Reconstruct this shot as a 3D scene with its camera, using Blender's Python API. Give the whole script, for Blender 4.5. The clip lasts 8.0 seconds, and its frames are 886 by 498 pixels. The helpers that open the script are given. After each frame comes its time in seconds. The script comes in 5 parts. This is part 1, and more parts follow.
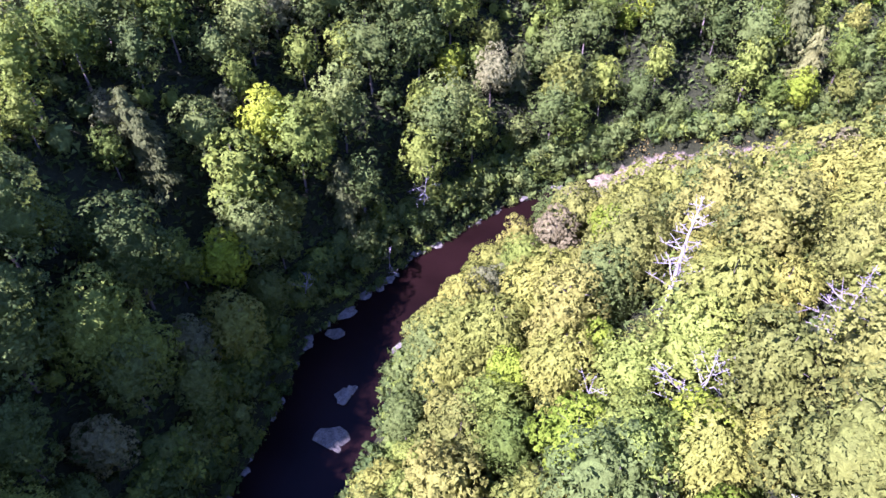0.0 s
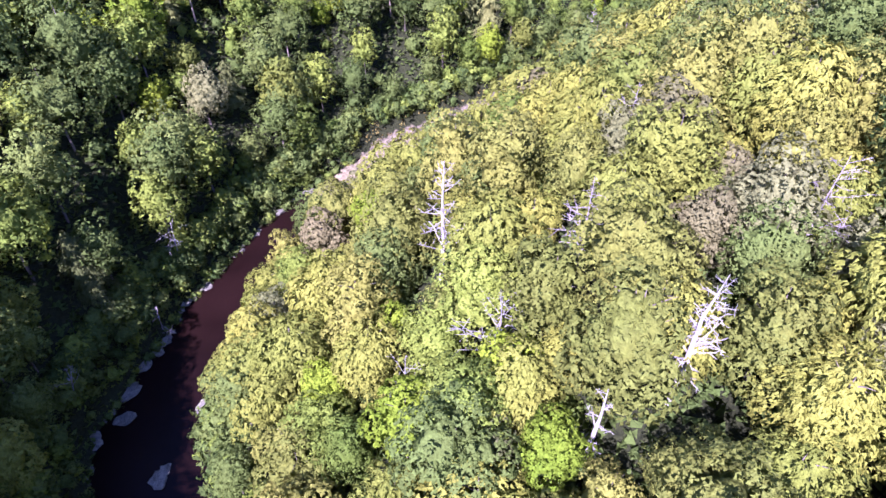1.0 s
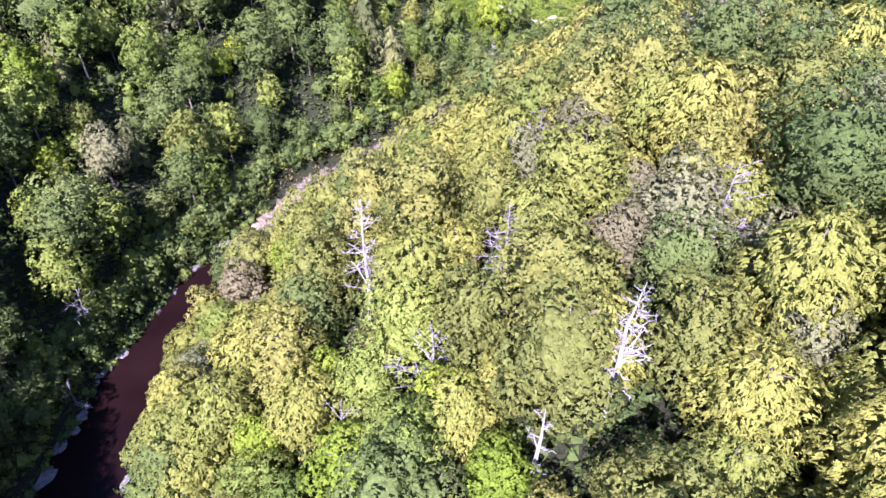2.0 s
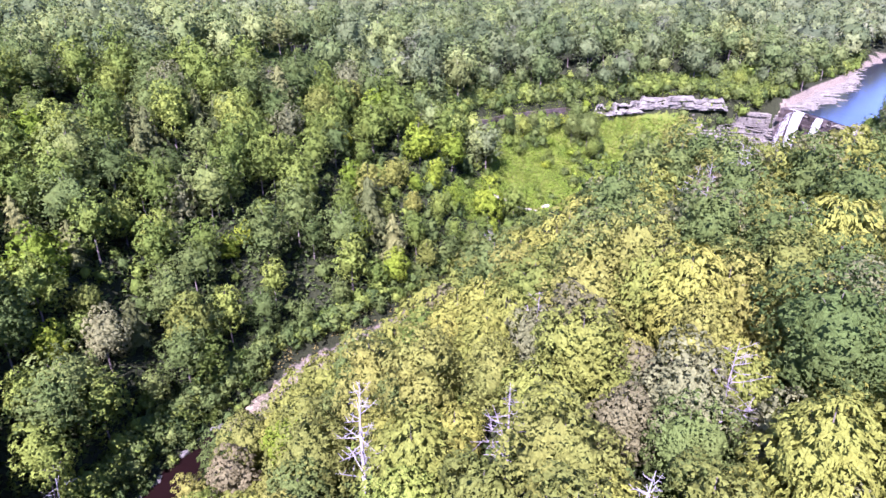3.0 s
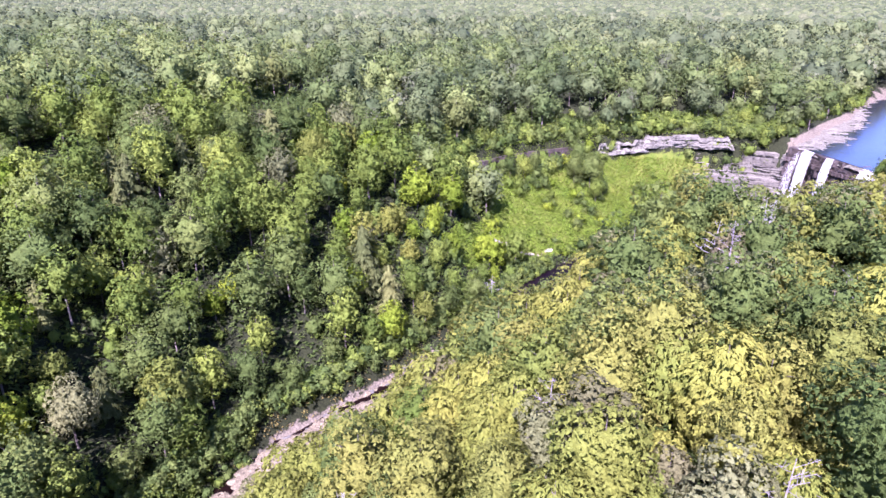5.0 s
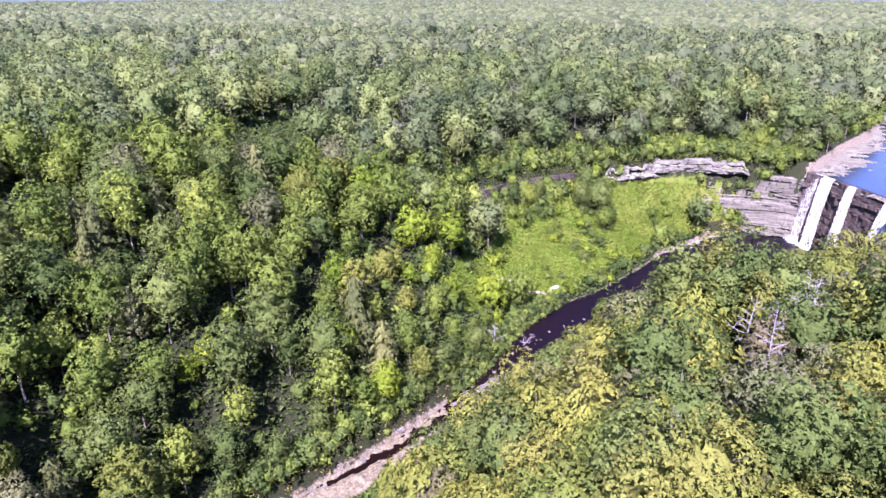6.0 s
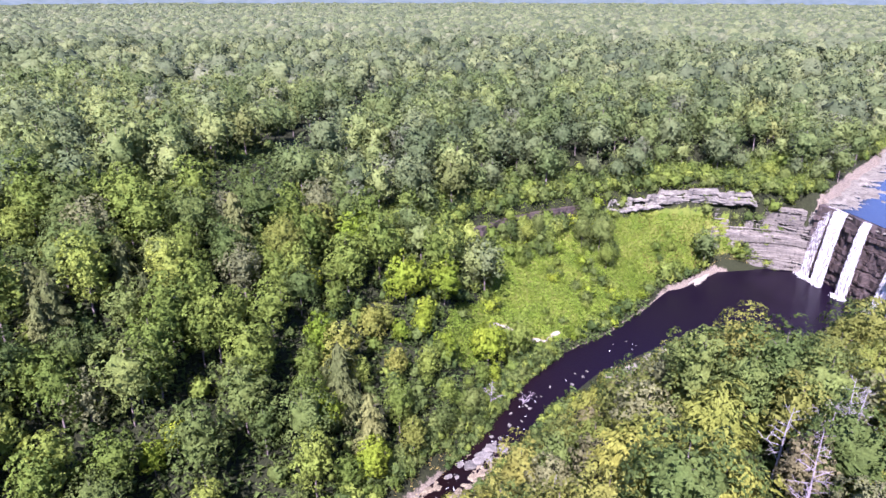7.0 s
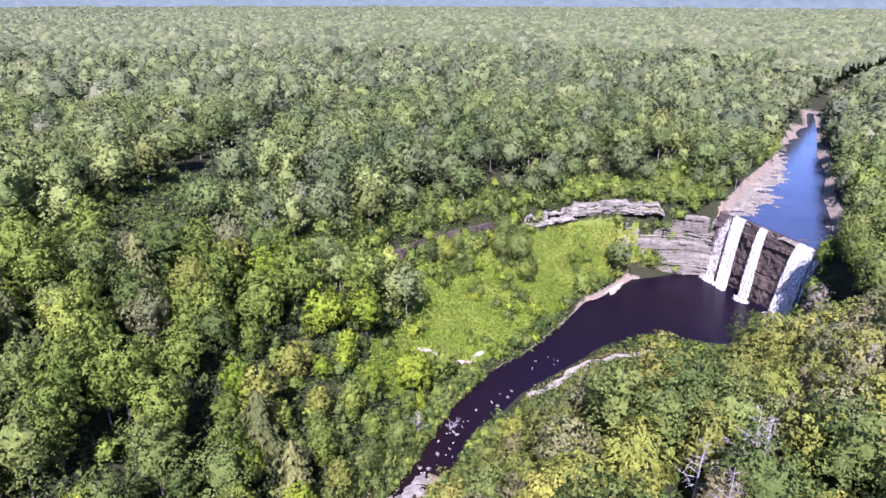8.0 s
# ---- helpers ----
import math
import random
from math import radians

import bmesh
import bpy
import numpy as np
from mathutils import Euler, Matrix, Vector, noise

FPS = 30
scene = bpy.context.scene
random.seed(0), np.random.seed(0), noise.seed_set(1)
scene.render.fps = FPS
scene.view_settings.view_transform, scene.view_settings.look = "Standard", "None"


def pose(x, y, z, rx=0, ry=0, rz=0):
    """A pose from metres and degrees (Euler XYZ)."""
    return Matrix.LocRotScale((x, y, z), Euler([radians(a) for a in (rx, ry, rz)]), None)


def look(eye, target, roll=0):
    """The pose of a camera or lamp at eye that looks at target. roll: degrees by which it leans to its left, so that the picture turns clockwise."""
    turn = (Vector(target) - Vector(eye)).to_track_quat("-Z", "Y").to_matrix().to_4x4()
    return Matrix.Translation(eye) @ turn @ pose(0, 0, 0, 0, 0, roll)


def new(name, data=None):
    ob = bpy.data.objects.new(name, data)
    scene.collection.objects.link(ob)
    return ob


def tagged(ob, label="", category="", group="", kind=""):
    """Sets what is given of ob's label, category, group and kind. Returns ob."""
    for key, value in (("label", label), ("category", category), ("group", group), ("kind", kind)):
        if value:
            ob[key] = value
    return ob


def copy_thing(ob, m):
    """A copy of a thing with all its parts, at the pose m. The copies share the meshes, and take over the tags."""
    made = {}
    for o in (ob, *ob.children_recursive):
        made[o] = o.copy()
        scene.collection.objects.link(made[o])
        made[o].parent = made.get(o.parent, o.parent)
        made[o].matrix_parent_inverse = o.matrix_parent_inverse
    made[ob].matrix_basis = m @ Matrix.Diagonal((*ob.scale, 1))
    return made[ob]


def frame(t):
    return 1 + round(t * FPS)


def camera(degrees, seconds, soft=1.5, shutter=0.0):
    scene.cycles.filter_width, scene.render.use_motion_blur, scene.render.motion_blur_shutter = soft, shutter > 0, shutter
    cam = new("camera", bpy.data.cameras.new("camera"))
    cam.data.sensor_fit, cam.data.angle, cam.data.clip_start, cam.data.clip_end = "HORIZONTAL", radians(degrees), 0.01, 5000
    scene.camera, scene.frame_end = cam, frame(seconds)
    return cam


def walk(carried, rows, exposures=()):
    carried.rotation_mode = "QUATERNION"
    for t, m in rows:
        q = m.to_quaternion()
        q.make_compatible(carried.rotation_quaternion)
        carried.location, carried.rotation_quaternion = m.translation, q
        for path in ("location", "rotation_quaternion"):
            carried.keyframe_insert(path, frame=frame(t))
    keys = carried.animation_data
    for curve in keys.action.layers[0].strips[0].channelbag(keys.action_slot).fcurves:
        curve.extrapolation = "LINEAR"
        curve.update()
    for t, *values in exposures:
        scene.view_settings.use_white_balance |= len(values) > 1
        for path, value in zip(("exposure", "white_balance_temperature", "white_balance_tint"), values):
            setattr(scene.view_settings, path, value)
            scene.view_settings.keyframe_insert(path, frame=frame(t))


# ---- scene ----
cam = camera(68.75, 8.0)
PATH = [
    (0.00, pose(0.00, 0.00, 102.65, 46.67, -0.05, 31.47)),
    (0.50, pose(-0.06, -0.07, 102.60, 46.75, -0.00, 17.63)),
    (1.00, pose(-0.38, 0.08, 102.82, 46.68, 0.01, 4.01)),
    (1.20, pose(-0.45, 0.11, 102.88, 46.67, 0.05, 0.13)),
    (1.50, pose(-0.35, 0.10, 102.80, 46.85, 0.03, -3.70)),
    (1.75, pose(-0.20, 0.10, 102.60, 47.70, 0.00, -4.60)),
    (2.00, pose(-0.05, 0.15, 102.40, 49.90, 0.00, -4.72)),
    (2.30, pose(0.07, 0.17, 102.28, 54.06, -0.01, -4.72)),
    (2.50, pose(0.03, 0.17, 102.55, 57.46, 0.04, -4.74)),
    (3.00, pose(-0.08, -0.13, 102.89, 65.71, -0.05, -4.75)),
    (3.50, pose(-0.14, -0.26, 102.75, 68.44, -0.08, -4.76)),
    (4.00, pose(-0.10, 1.36, 102.91, 68.37, -0.07, -4.78)),
    (4.50, pose(0.40, 5.60, 103.40, 68.38, 0.00, -4.82)),
    (4.90, pose(0.95, 11.60, 104.20, 68.38, 0.03, -4.86)),
    (5.30, pose(1.68, 19.00, 105.41, 68.38, 0.06, -4.90)),
    (5.50, pose(2.30, 23.14, 107.13, 68.38, 0.09, -4.81)),
    (6.00, pose(3.47, 34.04, 111.89, 68.37, 0.09, -4.82)),
    (6.50, pose(4.73, 45.45, 116.67, 68.43, 0.06, -4.77)),
    (7.00, pose(5.91, 54.13, 121.24, 68.44, 0.01, -5.23)),
    (7.50, pose(7.26, 58.16, 125.07, 68.50, -0.03, -8.57)),
    (8.00, pose(7.62, 58.88, 128.36, 68.57, -0.09, -12.56)),
]
EXPOSURE = [(0.0, 2.92, 5150, 66), (1.0, 2.76, 5200, 64), (2.5, 2.68, 5220, 60), (4.0, 2.62, 5240, 60), (5.5, 2.55, 5290, 60), (6.5, 2.46, 5340, 55), (8.0, 2.32, 5360, 52)]
walk(cam, PATH, EXPOSURE)

# ---- sky and sun ----
SUN_EL, SUN_AZ = 46.4, 200.5    # degrees; azimuth clockwise from +y
world = bpy.data.worlds.new("sky")
scene.world = world
world.use_nodes = True
wn = world.node_tree.nodes
sky = wn.new("ShaderNodeTexSky")
sky.sky_type, sky.sun_disc = "NISHITA", False
sky.sun_elevation, sky.sun_rotation = radians(SUN_EL), radians(SUN_AZ)
sky.air_density, sky.dust_density, sky.ozone_density = 1.0, 0.3, 6.0
wn["Background"].inputs["Strength"].default_value = 0.072
world.node_tree.links.new(sky.outputs[0], wn["Background"].inputs["Color"])
sun = new("sun", bpy.data.lights.new("sun", "SUN"))
sun.data.energy, sun.data.angle, sun.data.color = 5.0, radians(0.55), (1.0, 0.96, 0.89)
toward = Vector((math.sin(radians(SUN_AZ)) * math.cos(radians(SUN_EL)), math.cos(radians(SUN_AZ)) * math.cos(radians(SUN_EL)), math.sin(radians(SUN_EL))))
sun.matrix_world = look(toward * 300, (0, 0, 0))

# ---- materials ----
def nodes_of(name):
    m = bpy.data.materials.new(name)
    m.use_nodes = True
    nt = m.node_tree
    return m, nt, nt.nodes["Principled BSDF"], nt.nodes["Material Output"]


def node(nt, kind, **values):
    n = nt.nodes.new(kind)
    for key, value in values.items():
        if key in n.inputs:
            n.inputs[key].default_value = value
        elif key == "operation":
            n.operation = value
        elif key == "data_type":
            n.data_type = value
        else:
            n.attribute_name = value
    return n


def leaf_material(name, colour, spread=0.5, through_light=0.42, tuft_scale=1.6, vary=0.6):
    """Foliage: each tree and each spray differs in hue and brightness; light shines through."""
    m, nt, bsdf, out = nodes_of(name)
    link = nt.links.new
    info, geo = node(nt, "ShaderNodeObjectInfo"), node(nt, "ShaderNodeNewGeometry")
    patch = node(nt, "ShaderNodeTexNoise", Scale=0.11, Detail=1.0)
    link(geo.outputs["Position"], patch.inputs["Vector"])
    mix = node(nt, "ShaderNodeMath", operation="MULTIPLY_ADD")
    link(geo.outputs["Random Per Island"], mix.inputs[0])
    mix.inputs[1].default_value = spread
    mix.inputs[2].default_value = 1.0 - spread * 0.5
    own = node(nt, "ShaderNodeAttribute", attribute_name="tree")
    total = node(nt, "ShaderNodeMath", operation="ADD")
    link(info.outputs["Random"], total.inputs[0])
    link(own.outputs["Fac"], total.inputs[1])
    frac = node(nt, "ShaderNodeMath", operation="FRACT")
    link(total.outputs[0], frac.inputs[0])
    tree = node(nt, "ShaderNodeMath", operation="MULTIPLY_ADD")
    link(frac.outputs[0], tree.inputs[0])
    tree.inputs[1].default_value, tree.inputs[2].default_value = vary, 1 - vary / 2
    tuft = node(nt, "ShaderNodeTexNoise", Scale=tuft_scale, Detail=3.0, Roughness=0.65)
    link(geo.outputs["Position"], tuft.inputs["Vector"])
    clump = node(nt, "ShaderNodeMapRange")
    clump.inputs["From Min"].default_value, clump.inputs["From Max"].default_value = 0.32, 0.68
    clump.inputs["To Min"].default_value, clump.inputs["To Max"].default_value = 0.74, 1.24
    link(tuft.outputs["Fac"], clump.inputs["Value"])
    dapple = node(nt, "ShaderNodeMath", operation="MULTIPLY")
    link(tree.outputs[0], dapple.inputs[0])
    link(clump.outputs[0], dapple.inputs[1])
    tree = dapple
    rise = node(nt, "ShaderNodeBump", Strength=0.75, Distance=0.7)
    link(tuft.outputs["Fac"], rise.inputs["Height"])
    link(rise.outputs[0], bsdf.inputs["Normal"])
    both = node(nt, "ShaderNodeMath", operation="MULTIPLY")
    link(mix.outputs[0], both.inputs[0])
    link(tree.outputs[0], both.inputs[1])
    hue = node(nt, "ShaderNodeMath", operation="MULTIPLY_ADD")
    link(patch.outputs["Fac"], hue.inputs[0])
    hue.inputs[1].default_value, hue.inputs[2].default_value = 0.03, 0.485
    turn = node(nt, "ShaderNodeMath", operation="MULTIPLY_ADD")
    link(frac.outputs[0], turn.inputs[0])
    turn.inputs[1].default_value, turn.inputs[2].default_value = -0.026, 0.013
    shade = node(nt, "ShaderNodeMath", operation="ADD")
    link(hue.outputs[0], shade.inputs[0])
    link(turn.outputs[0], shade.inputs[1])
    tint = node(nt, "ShaderNodeHueSaturation", Color=(*colour, 1))
    link(shade.outputs[0], tint.inputs["Hue"])
    link(both.outputs[0], tint.inputs["Value"])
    link(tint.outputs[0], bsdf.inputs["Base Color"])
    bsdf.inputs["Roughness"].default_value = 0.65
    bsdf.inputs["Specular IOR Level"].default_value = 0.07
    glow = node(nt, "ShaderNodeBsdfTranslucent")
    shift = node(nt, "ShaderNodeHueSaturation", Hue=0.49, Saturation=1.05, Value=1.1)
    link(tint.outputs[0], shift.inputs["Color"])
    link(shift.outputs[0], glow.inputs["Color"])
    blend = node(nt, "ShaderNodeMixShader", Fac=through_light)
    link(bsdf.outputs[0], blend.inputs[1])
    link(glow.outputs[0], blend.inputs[2])
    link(blend.outputs[0], out.inputs["Surface"])
    return m


def rough_material(name, dark, light, scale, bump=0.4, rough=0.9, fine=6.0, stretch=(1, 1, 1), distance=0.3):
    """Stone, bark and soil: two scales of mottling and relief, in world size."""
    m, nt, bsdf, out = nodes_of(name)
    link = nt.links.new
    geo, info = node(nt, "ShaderNodeNewGeometry"), node(nt, "ShaderNodeObjectInfo")
    mapping = node(nt, "ShaderNodeMapping")
    mapping.inputs["Scale"].default_value = stretch
    link(geo.outputs["Position"], mapping.inputs["Vector"])
    big = node(nt, "ShaderNodeTexNoise", Scale=scale, Detail=6.0, Roughness=0.65)
    small = node(nt, "ShaderNodeTexNoise", Scale=scale * fine, Detail=5.0, Roughness=0.7)
    link(mapping.outputs[0], big.inputs["Vector"])
    link(mapping.outputs[0], small.inputs["Vector"])
    mean = node(nt, "ShaderNodeMath", operation="ADD")
    link(big.outputs["Fac"], mean.inputs[0])
    link(small.outputs["Fac"], mean.inputs[1])
    ramp = node(nt, "ShaderNodeValToRGB")
    ramp.color_ramp.elements[0].position, ramp.color_ramp.elements[1].position = 0.38, 0.64
    ramp.color_ramp.elements[0].color, ramp.color_ramp.elements[1].color = (*dark, 1), (*light, 1)
    half = node(nt, "ShaderNodeMath", operation="MULTIPLY")
    half.inputs[1].default_value = 0.5
    link(mean.outputs[0], half.inputs[0])
    link(half.outputs[0], ramp.inputs["Fac"])
    vary = node(nt, "ShaderNodeMath", operation="MULTIPLY_ADD")
    link(info.outputs["Random"], vary.inputs[0])
    vary.inputs[1].default_value, vary.inputs[2].default_value = 0.4, 0.8
    tint = node(nt, "ShaderNodeHueSaturation")
    link(ramp.outputs[0], tint.inputs["Color"])
    link(vary.outputs[0], tint.inputs["Value"])
    link(tint.outputs[0], bsdf.inputs["Base Color"])
    bsdf.inputs["Roughness"].default_value = rough
    bsdf.inputs["Specular IOR Level"].default_value = 0.15 if rough > 0.8 else 0.5
    rise = node(nt, "ShaderNodeBump", Strength=bump, Distance=distance)
    link(half.outputs[0], rise.inputs["Height"])
    link(rise.outputs[0], bsdf.inputs["Normal"])
    return m


def water_material(name, colour, rough, ripple, scale, spec=0.4, deep=None):
    """Still or running water over a dark bed: glossy, with ripples at two sizes."""
    m, nt, bsdf, out = nodes_of(name)
    link = nt.links.new
    geo = node(nt, "ShaderNodeNewGeometry")
    big = node(nt, "ShaderNodeTexNoise", Scale=scale, Detail=5.0, Roughness=0.6)
    link(geo.outputs["Position"], big.inputs["Vector"])
    tone = node(nt, "ShaderNodeTexNoise", Scale=0.07, Detail=3.0)
    link(geo.outputs["Position"], tone.inputs["Vector"])
    vary = node(nt, "ShaderNodeHueSaturation", Color=(*colour, 1))
    amount = node(nt, "ShaderNodeMath", operation="MULTIPLY_ADD")
    link(tone.outputs["Fac"], amount.inputs[0])
    amount.inputs[1].default_value, amount.inputs[2].default_value = 1.6, 0.2
    link(amount.outputs[0], vary.inputs["Value"])
    link(vary.outputs[0], bsdf.inputs["Base Color"])
    if deep:        # from brown shallows to the deep water of the pool, upstream
        place, far, mix = node(nt, "ShaderNodeSeparateXYZ"), node(nt, "ShaderNodeMapRange"), node(nt, "ShaderNodeMix", data_type="RGBA")
        link(geo.outputs["Position"], place.inputs[0])
        far.inputs["From Min"].default_value, far.inputs["From Max"].default_value = 10, 90
        link(place.outputs[0], far.inputs["Value"])
        link(far.outputs[0], mix.inputs[0])
        link(vary.outputs[0], mix.inputs[6])
        mix.inputs[7].default_value = (*deep, 1)
        link(mix.outputs[2], bsdf.inputs["Base Color"])
    bsdf.inputs["Roughness"].default_value = rough
    bsdf.inputs["IOR"].default_value = 1.33
    bsdf.inputs["Specular IOR Level"].default_value = spec
    rise = node(nt, "ShaderNodeBump", Strength=ripple, Distance=0.15)
    link(big.outputs["Fac"], rise.inputs["Height"])
    link(rise.outputs[0], bsdf.inputs["Normal"])
    return m


def fall_material(name, gap):
    """Falling water: white streaks with gaps through which the wet rock shows."""
    m, nt, bsdf, out = nodes_of(name)
    link = nt.links.new
    geo = node(nt, "ShaderNodeNewGeometry")
    mapping = node(nt, "ShaderNodeMapping")
    mapping.inputs["Scale"].default_value = (2.0, 2.0, 0.06)
    link(geo.outputs["Position"], mapping.inputs["Vector"])
    streak = node(nt, "ShaderNodeTexNoise", Scale=1.3, Detail=6.0, Roughness=0.7)
    link(mapping.outputs[0], streak.inputs["Vector"])
    ramp = node(nt, "ShaderNodeValToRGB")
    ramp.color_ramp.elements[0].position, ramp.color_ramp.elements[1].position = gap - 0.1, gap + 0.12
    link(streak.outputs["Fac"], ramp.inputs["Fac"])
    bsdf.inputs["Base Color"].default_value = (0.55, 0.54, 0.47, 1)
    bsdf.inputs["Roughness"].default_value = 0.6
    link(ramp.outputs[0], bsdf.inputs["Alpha"])
    rise = node(nt, "ShaderNodeBump", Strength=0.6, Distance=0.4)
    link(streak.outputs["Fac"], rise.inputs["Height"])
    link(rise.outputs[0], bsdf.inputs["Normal"])
    return m


LEAF = {
    "maple": leaf_material("maple_leaves", (0.124, 0.168, 0.024), spread=0.3, vary=0.6),
    "birch": leaf_material("birch_leaves", (0.145, 0.168, 0.027), spread=0.25, vary=0.35),
    "oak": leaf_material("oak_leaves", (0.09, 0.124, 0.026), spread=0.3, vary=0.6),
    "hemlock": leaf_material("hemlock_needles", (0.163, 0.177, 0.027), spread=0.2, through_light=0.35, vary=0.3),
    "lime": leaf_material("lime_green_leaves", (0.170, 0.230, 0.015), spread=0.3),
    "willow": leaf_material("silver_leaves", (0.142, 0.150, 0.056), spread=0.3, vary=0.4),
    "beech": leaf_material("beech_leaves", (0.15, 0.162, 0.029), spread=0.25, vary=0.35),
    "rust": leaf_material("browning_leaves", (0.132, 0.124, 0.05), spread=0.3, vary=0.4),
    "pine": leaf_material("olive_needles", (0.101, 0.114, 0.032), spread=0.3, through_light=0.35),
}
# upland crowns: leaf colours shifted to blue-grey, a painted haze of distance
HAZED_UPLAND = {name: leaf_material("hazed_upland_" + name + "_leaves", colour, spread=0.2, tuft_scale=0.8, vary=0.6) for name, colour in (
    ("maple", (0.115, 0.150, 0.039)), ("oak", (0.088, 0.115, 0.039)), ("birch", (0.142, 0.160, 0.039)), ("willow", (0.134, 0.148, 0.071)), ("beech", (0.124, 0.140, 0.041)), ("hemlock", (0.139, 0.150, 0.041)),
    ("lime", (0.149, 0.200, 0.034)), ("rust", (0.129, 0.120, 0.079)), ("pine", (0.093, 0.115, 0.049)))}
# farther woods: more of the distance haze mixed into the leaf colours
HAZED_FAR_LEAF = [leaf_material("hazed_maple_leaves", (0.08, 0.098, 0.036), tuft_scale=0.4), leaf_material("hazed_oak_leaves", (0.06, 0.075, 0.031), tuft_scale=0.4), leaf_material("hazed_silver_leaves", (0.086, 0.098, 0.043), tuft_scale=0.4)]
HAZED_FAR_WOOD = {name: leaf_material("hazed_far_" + name + "_crowns", colour, spread=0.2, tuft_scale=0.6, vary=0.6) for name, colour in (
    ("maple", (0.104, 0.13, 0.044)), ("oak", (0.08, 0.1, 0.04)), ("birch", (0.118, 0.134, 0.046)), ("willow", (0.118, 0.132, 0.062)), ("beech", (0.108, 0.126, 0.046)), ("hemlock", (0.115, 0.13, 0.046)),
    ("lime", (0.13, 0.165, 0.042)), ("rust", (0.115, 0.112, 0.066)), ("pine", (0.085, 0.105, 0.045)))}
MEADOW = leaf_material("meadow_plants", (0.122, 0.195, 0.018), spread=0.22, tuft_scale=0.35, vary=0.2)
UNDER = leaf_material("undergrowth_leaves", (0.06, 0.092, 0.02), spread=0.4)
BARK = rough_material("grey_bark", (0.05, 0.04, 0.032), (0.17, 0.14, 0.112), 1.2, stretch=(1, 1, 0.25))
DEAD = rough_material("bleached_deadwood", (0.15, 0.138, 0.122), (0.25, 0.236, 0.208), 1.5, stretch=(1, 1, 0.3))
TWIG = rough_material("grey_twigs", (0.12, 0.1, 0.095), (0.27, 0.24, 0.23), 1.5)


def ground_material():
    """Forest floor, with stony banks and meadow soil where the ground's own marks say so; ragged edges."""
    m, nt, bsdf, out = nodes_of("ground")
    link = nt.links.new
    geo = node(nt, "ShaderNodeNewGeometry")
    rag = node(nt, "ShaderNodeTexNoise", Scale=0.45, Detail=5.0, Roughness=0.7)
    grain = node(nt, "ShaderNodeTexNoise", Scale=1.7, Detail=6.0, Roughness=0.75)
    broad = node(nt, "ShaderNodeTexNoise", Scale=0.12, Detail=4.0, Roughness=0.6)
    for n in (rag, grain, broad):
        link(geo.outputs["Position"], n.inputs["Vector"])

    def ramp(dark, light, source, lo=0.36, hi=0.66):
        r = node(nt, "ShaderNodeValToRGB")
        r.color_ramp.elements[0].position, r.color_ramp.elements[1].position = lo, hi
        r.color_ramp.elements[0].color, r.color_ramp.elements[1].color = (*dark, 1), (*light, 1)
        link(source.outputs["Fac"], r.inputs["Fac"])
        return r.outputs[0]

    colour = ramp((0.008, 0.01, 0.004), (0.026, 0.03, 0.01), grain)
    for name, tone in (("meadow", ramp((0.055, 0.085, 0.008), (0.12, 0.128, 0.022), broad)), ("stony", ramp((0.05, 0.044, 0.03), (0.2, 0.165, 0.108), grain))):
        mark = node(nt, "ShaderNodeAttribute", attribute_name=name)
        total = node(nt, "ShaderNodeMath", operation="ADD")
        link(mark.outputs["Fac"], total.inputs[0])
        link(rag.outputs["Fac"], total.inputs[1])
        edge = node(nt, "ShaderNodeMapRange")
        edge.inputs["From Min"].default_value, edge.inputs["From Max"].default_value = 0.95, 1.06
        link(total.outputs[0], edge.inputs["Value"])
        mix = node(nt, "ShaderNodeMix", data_type="RGBA")
        link(edge.outputs[0], mix.inputs[0])
        link(colour, mix.inputs[6])
        link(tone, mix.inputs[7])
        colour = mix.outputs[2]
    link(colour, bsdf.inputs["Base Color"])
    bsdf.inputs["Roughness"].default_value = 0.92
    bsdf.inputs["Specular IOR Level"].default_value = 0.1
    rise = node(nt, "ShaderNodeBump", Strength=0.8, Distance=0.5)
    link(grain.outputs["Fac"], rise.inputs["Height"])
    link(rise.outputs[0], bsdf.inputs["Normal"])
    return m


GROUND = ground_material()
SLATE = rough_material("layered_shale", (0.03, 0.026, 0.022), (0.195, 0.18, 0.125), 0.5, stretch=(0.16, 0.16, 4), bump=0.7)
WET_AND_SHADE = rough_material("wet_and_shaded_rock", (0.008, 0.006, 0.005), (0.075, 0.055, 0.038), 0.6, stretch=(0.8, 0.8, 0.9), bump=0.9, rough=0.55)
SHINGLE = rough_material("river_shingle", (0.035, 0.029, 0.017), (0.2, 0.166, 0.094), 1.1, bump=0.9, fine=4.0)
DRY = leaf_material("dry_grass", (0.2, 0.16, 0.045), spread=0.4, vary=0.2)
PALE = rough_material("pale_limestone", (0.04, 0.036, 0.03), (0.26, 0.244, 0.17), 0.3, stretch=(0.5, 0.5, 3), bump=0.6)
SAND = rough_material("pale_sand", (0.13, 0.117, 0.078), (0.24, 0.22, 0.148), 0.8)
SHELF = rough_material("pale_bedrock", (0.04, 0.034, 0.024), (0.205, 0.192, 0.13), 0.35, bump=0.7)
STONE = rough_material("river_stone", (0.045, 0.042, 0.034), (0.17, 0.158, 0.118), 0.9)
POOL = water_material("dark_peaty_water", (0.004, 0.0022, 0.005), 0.3, 0.3, 0.9, 0.16)
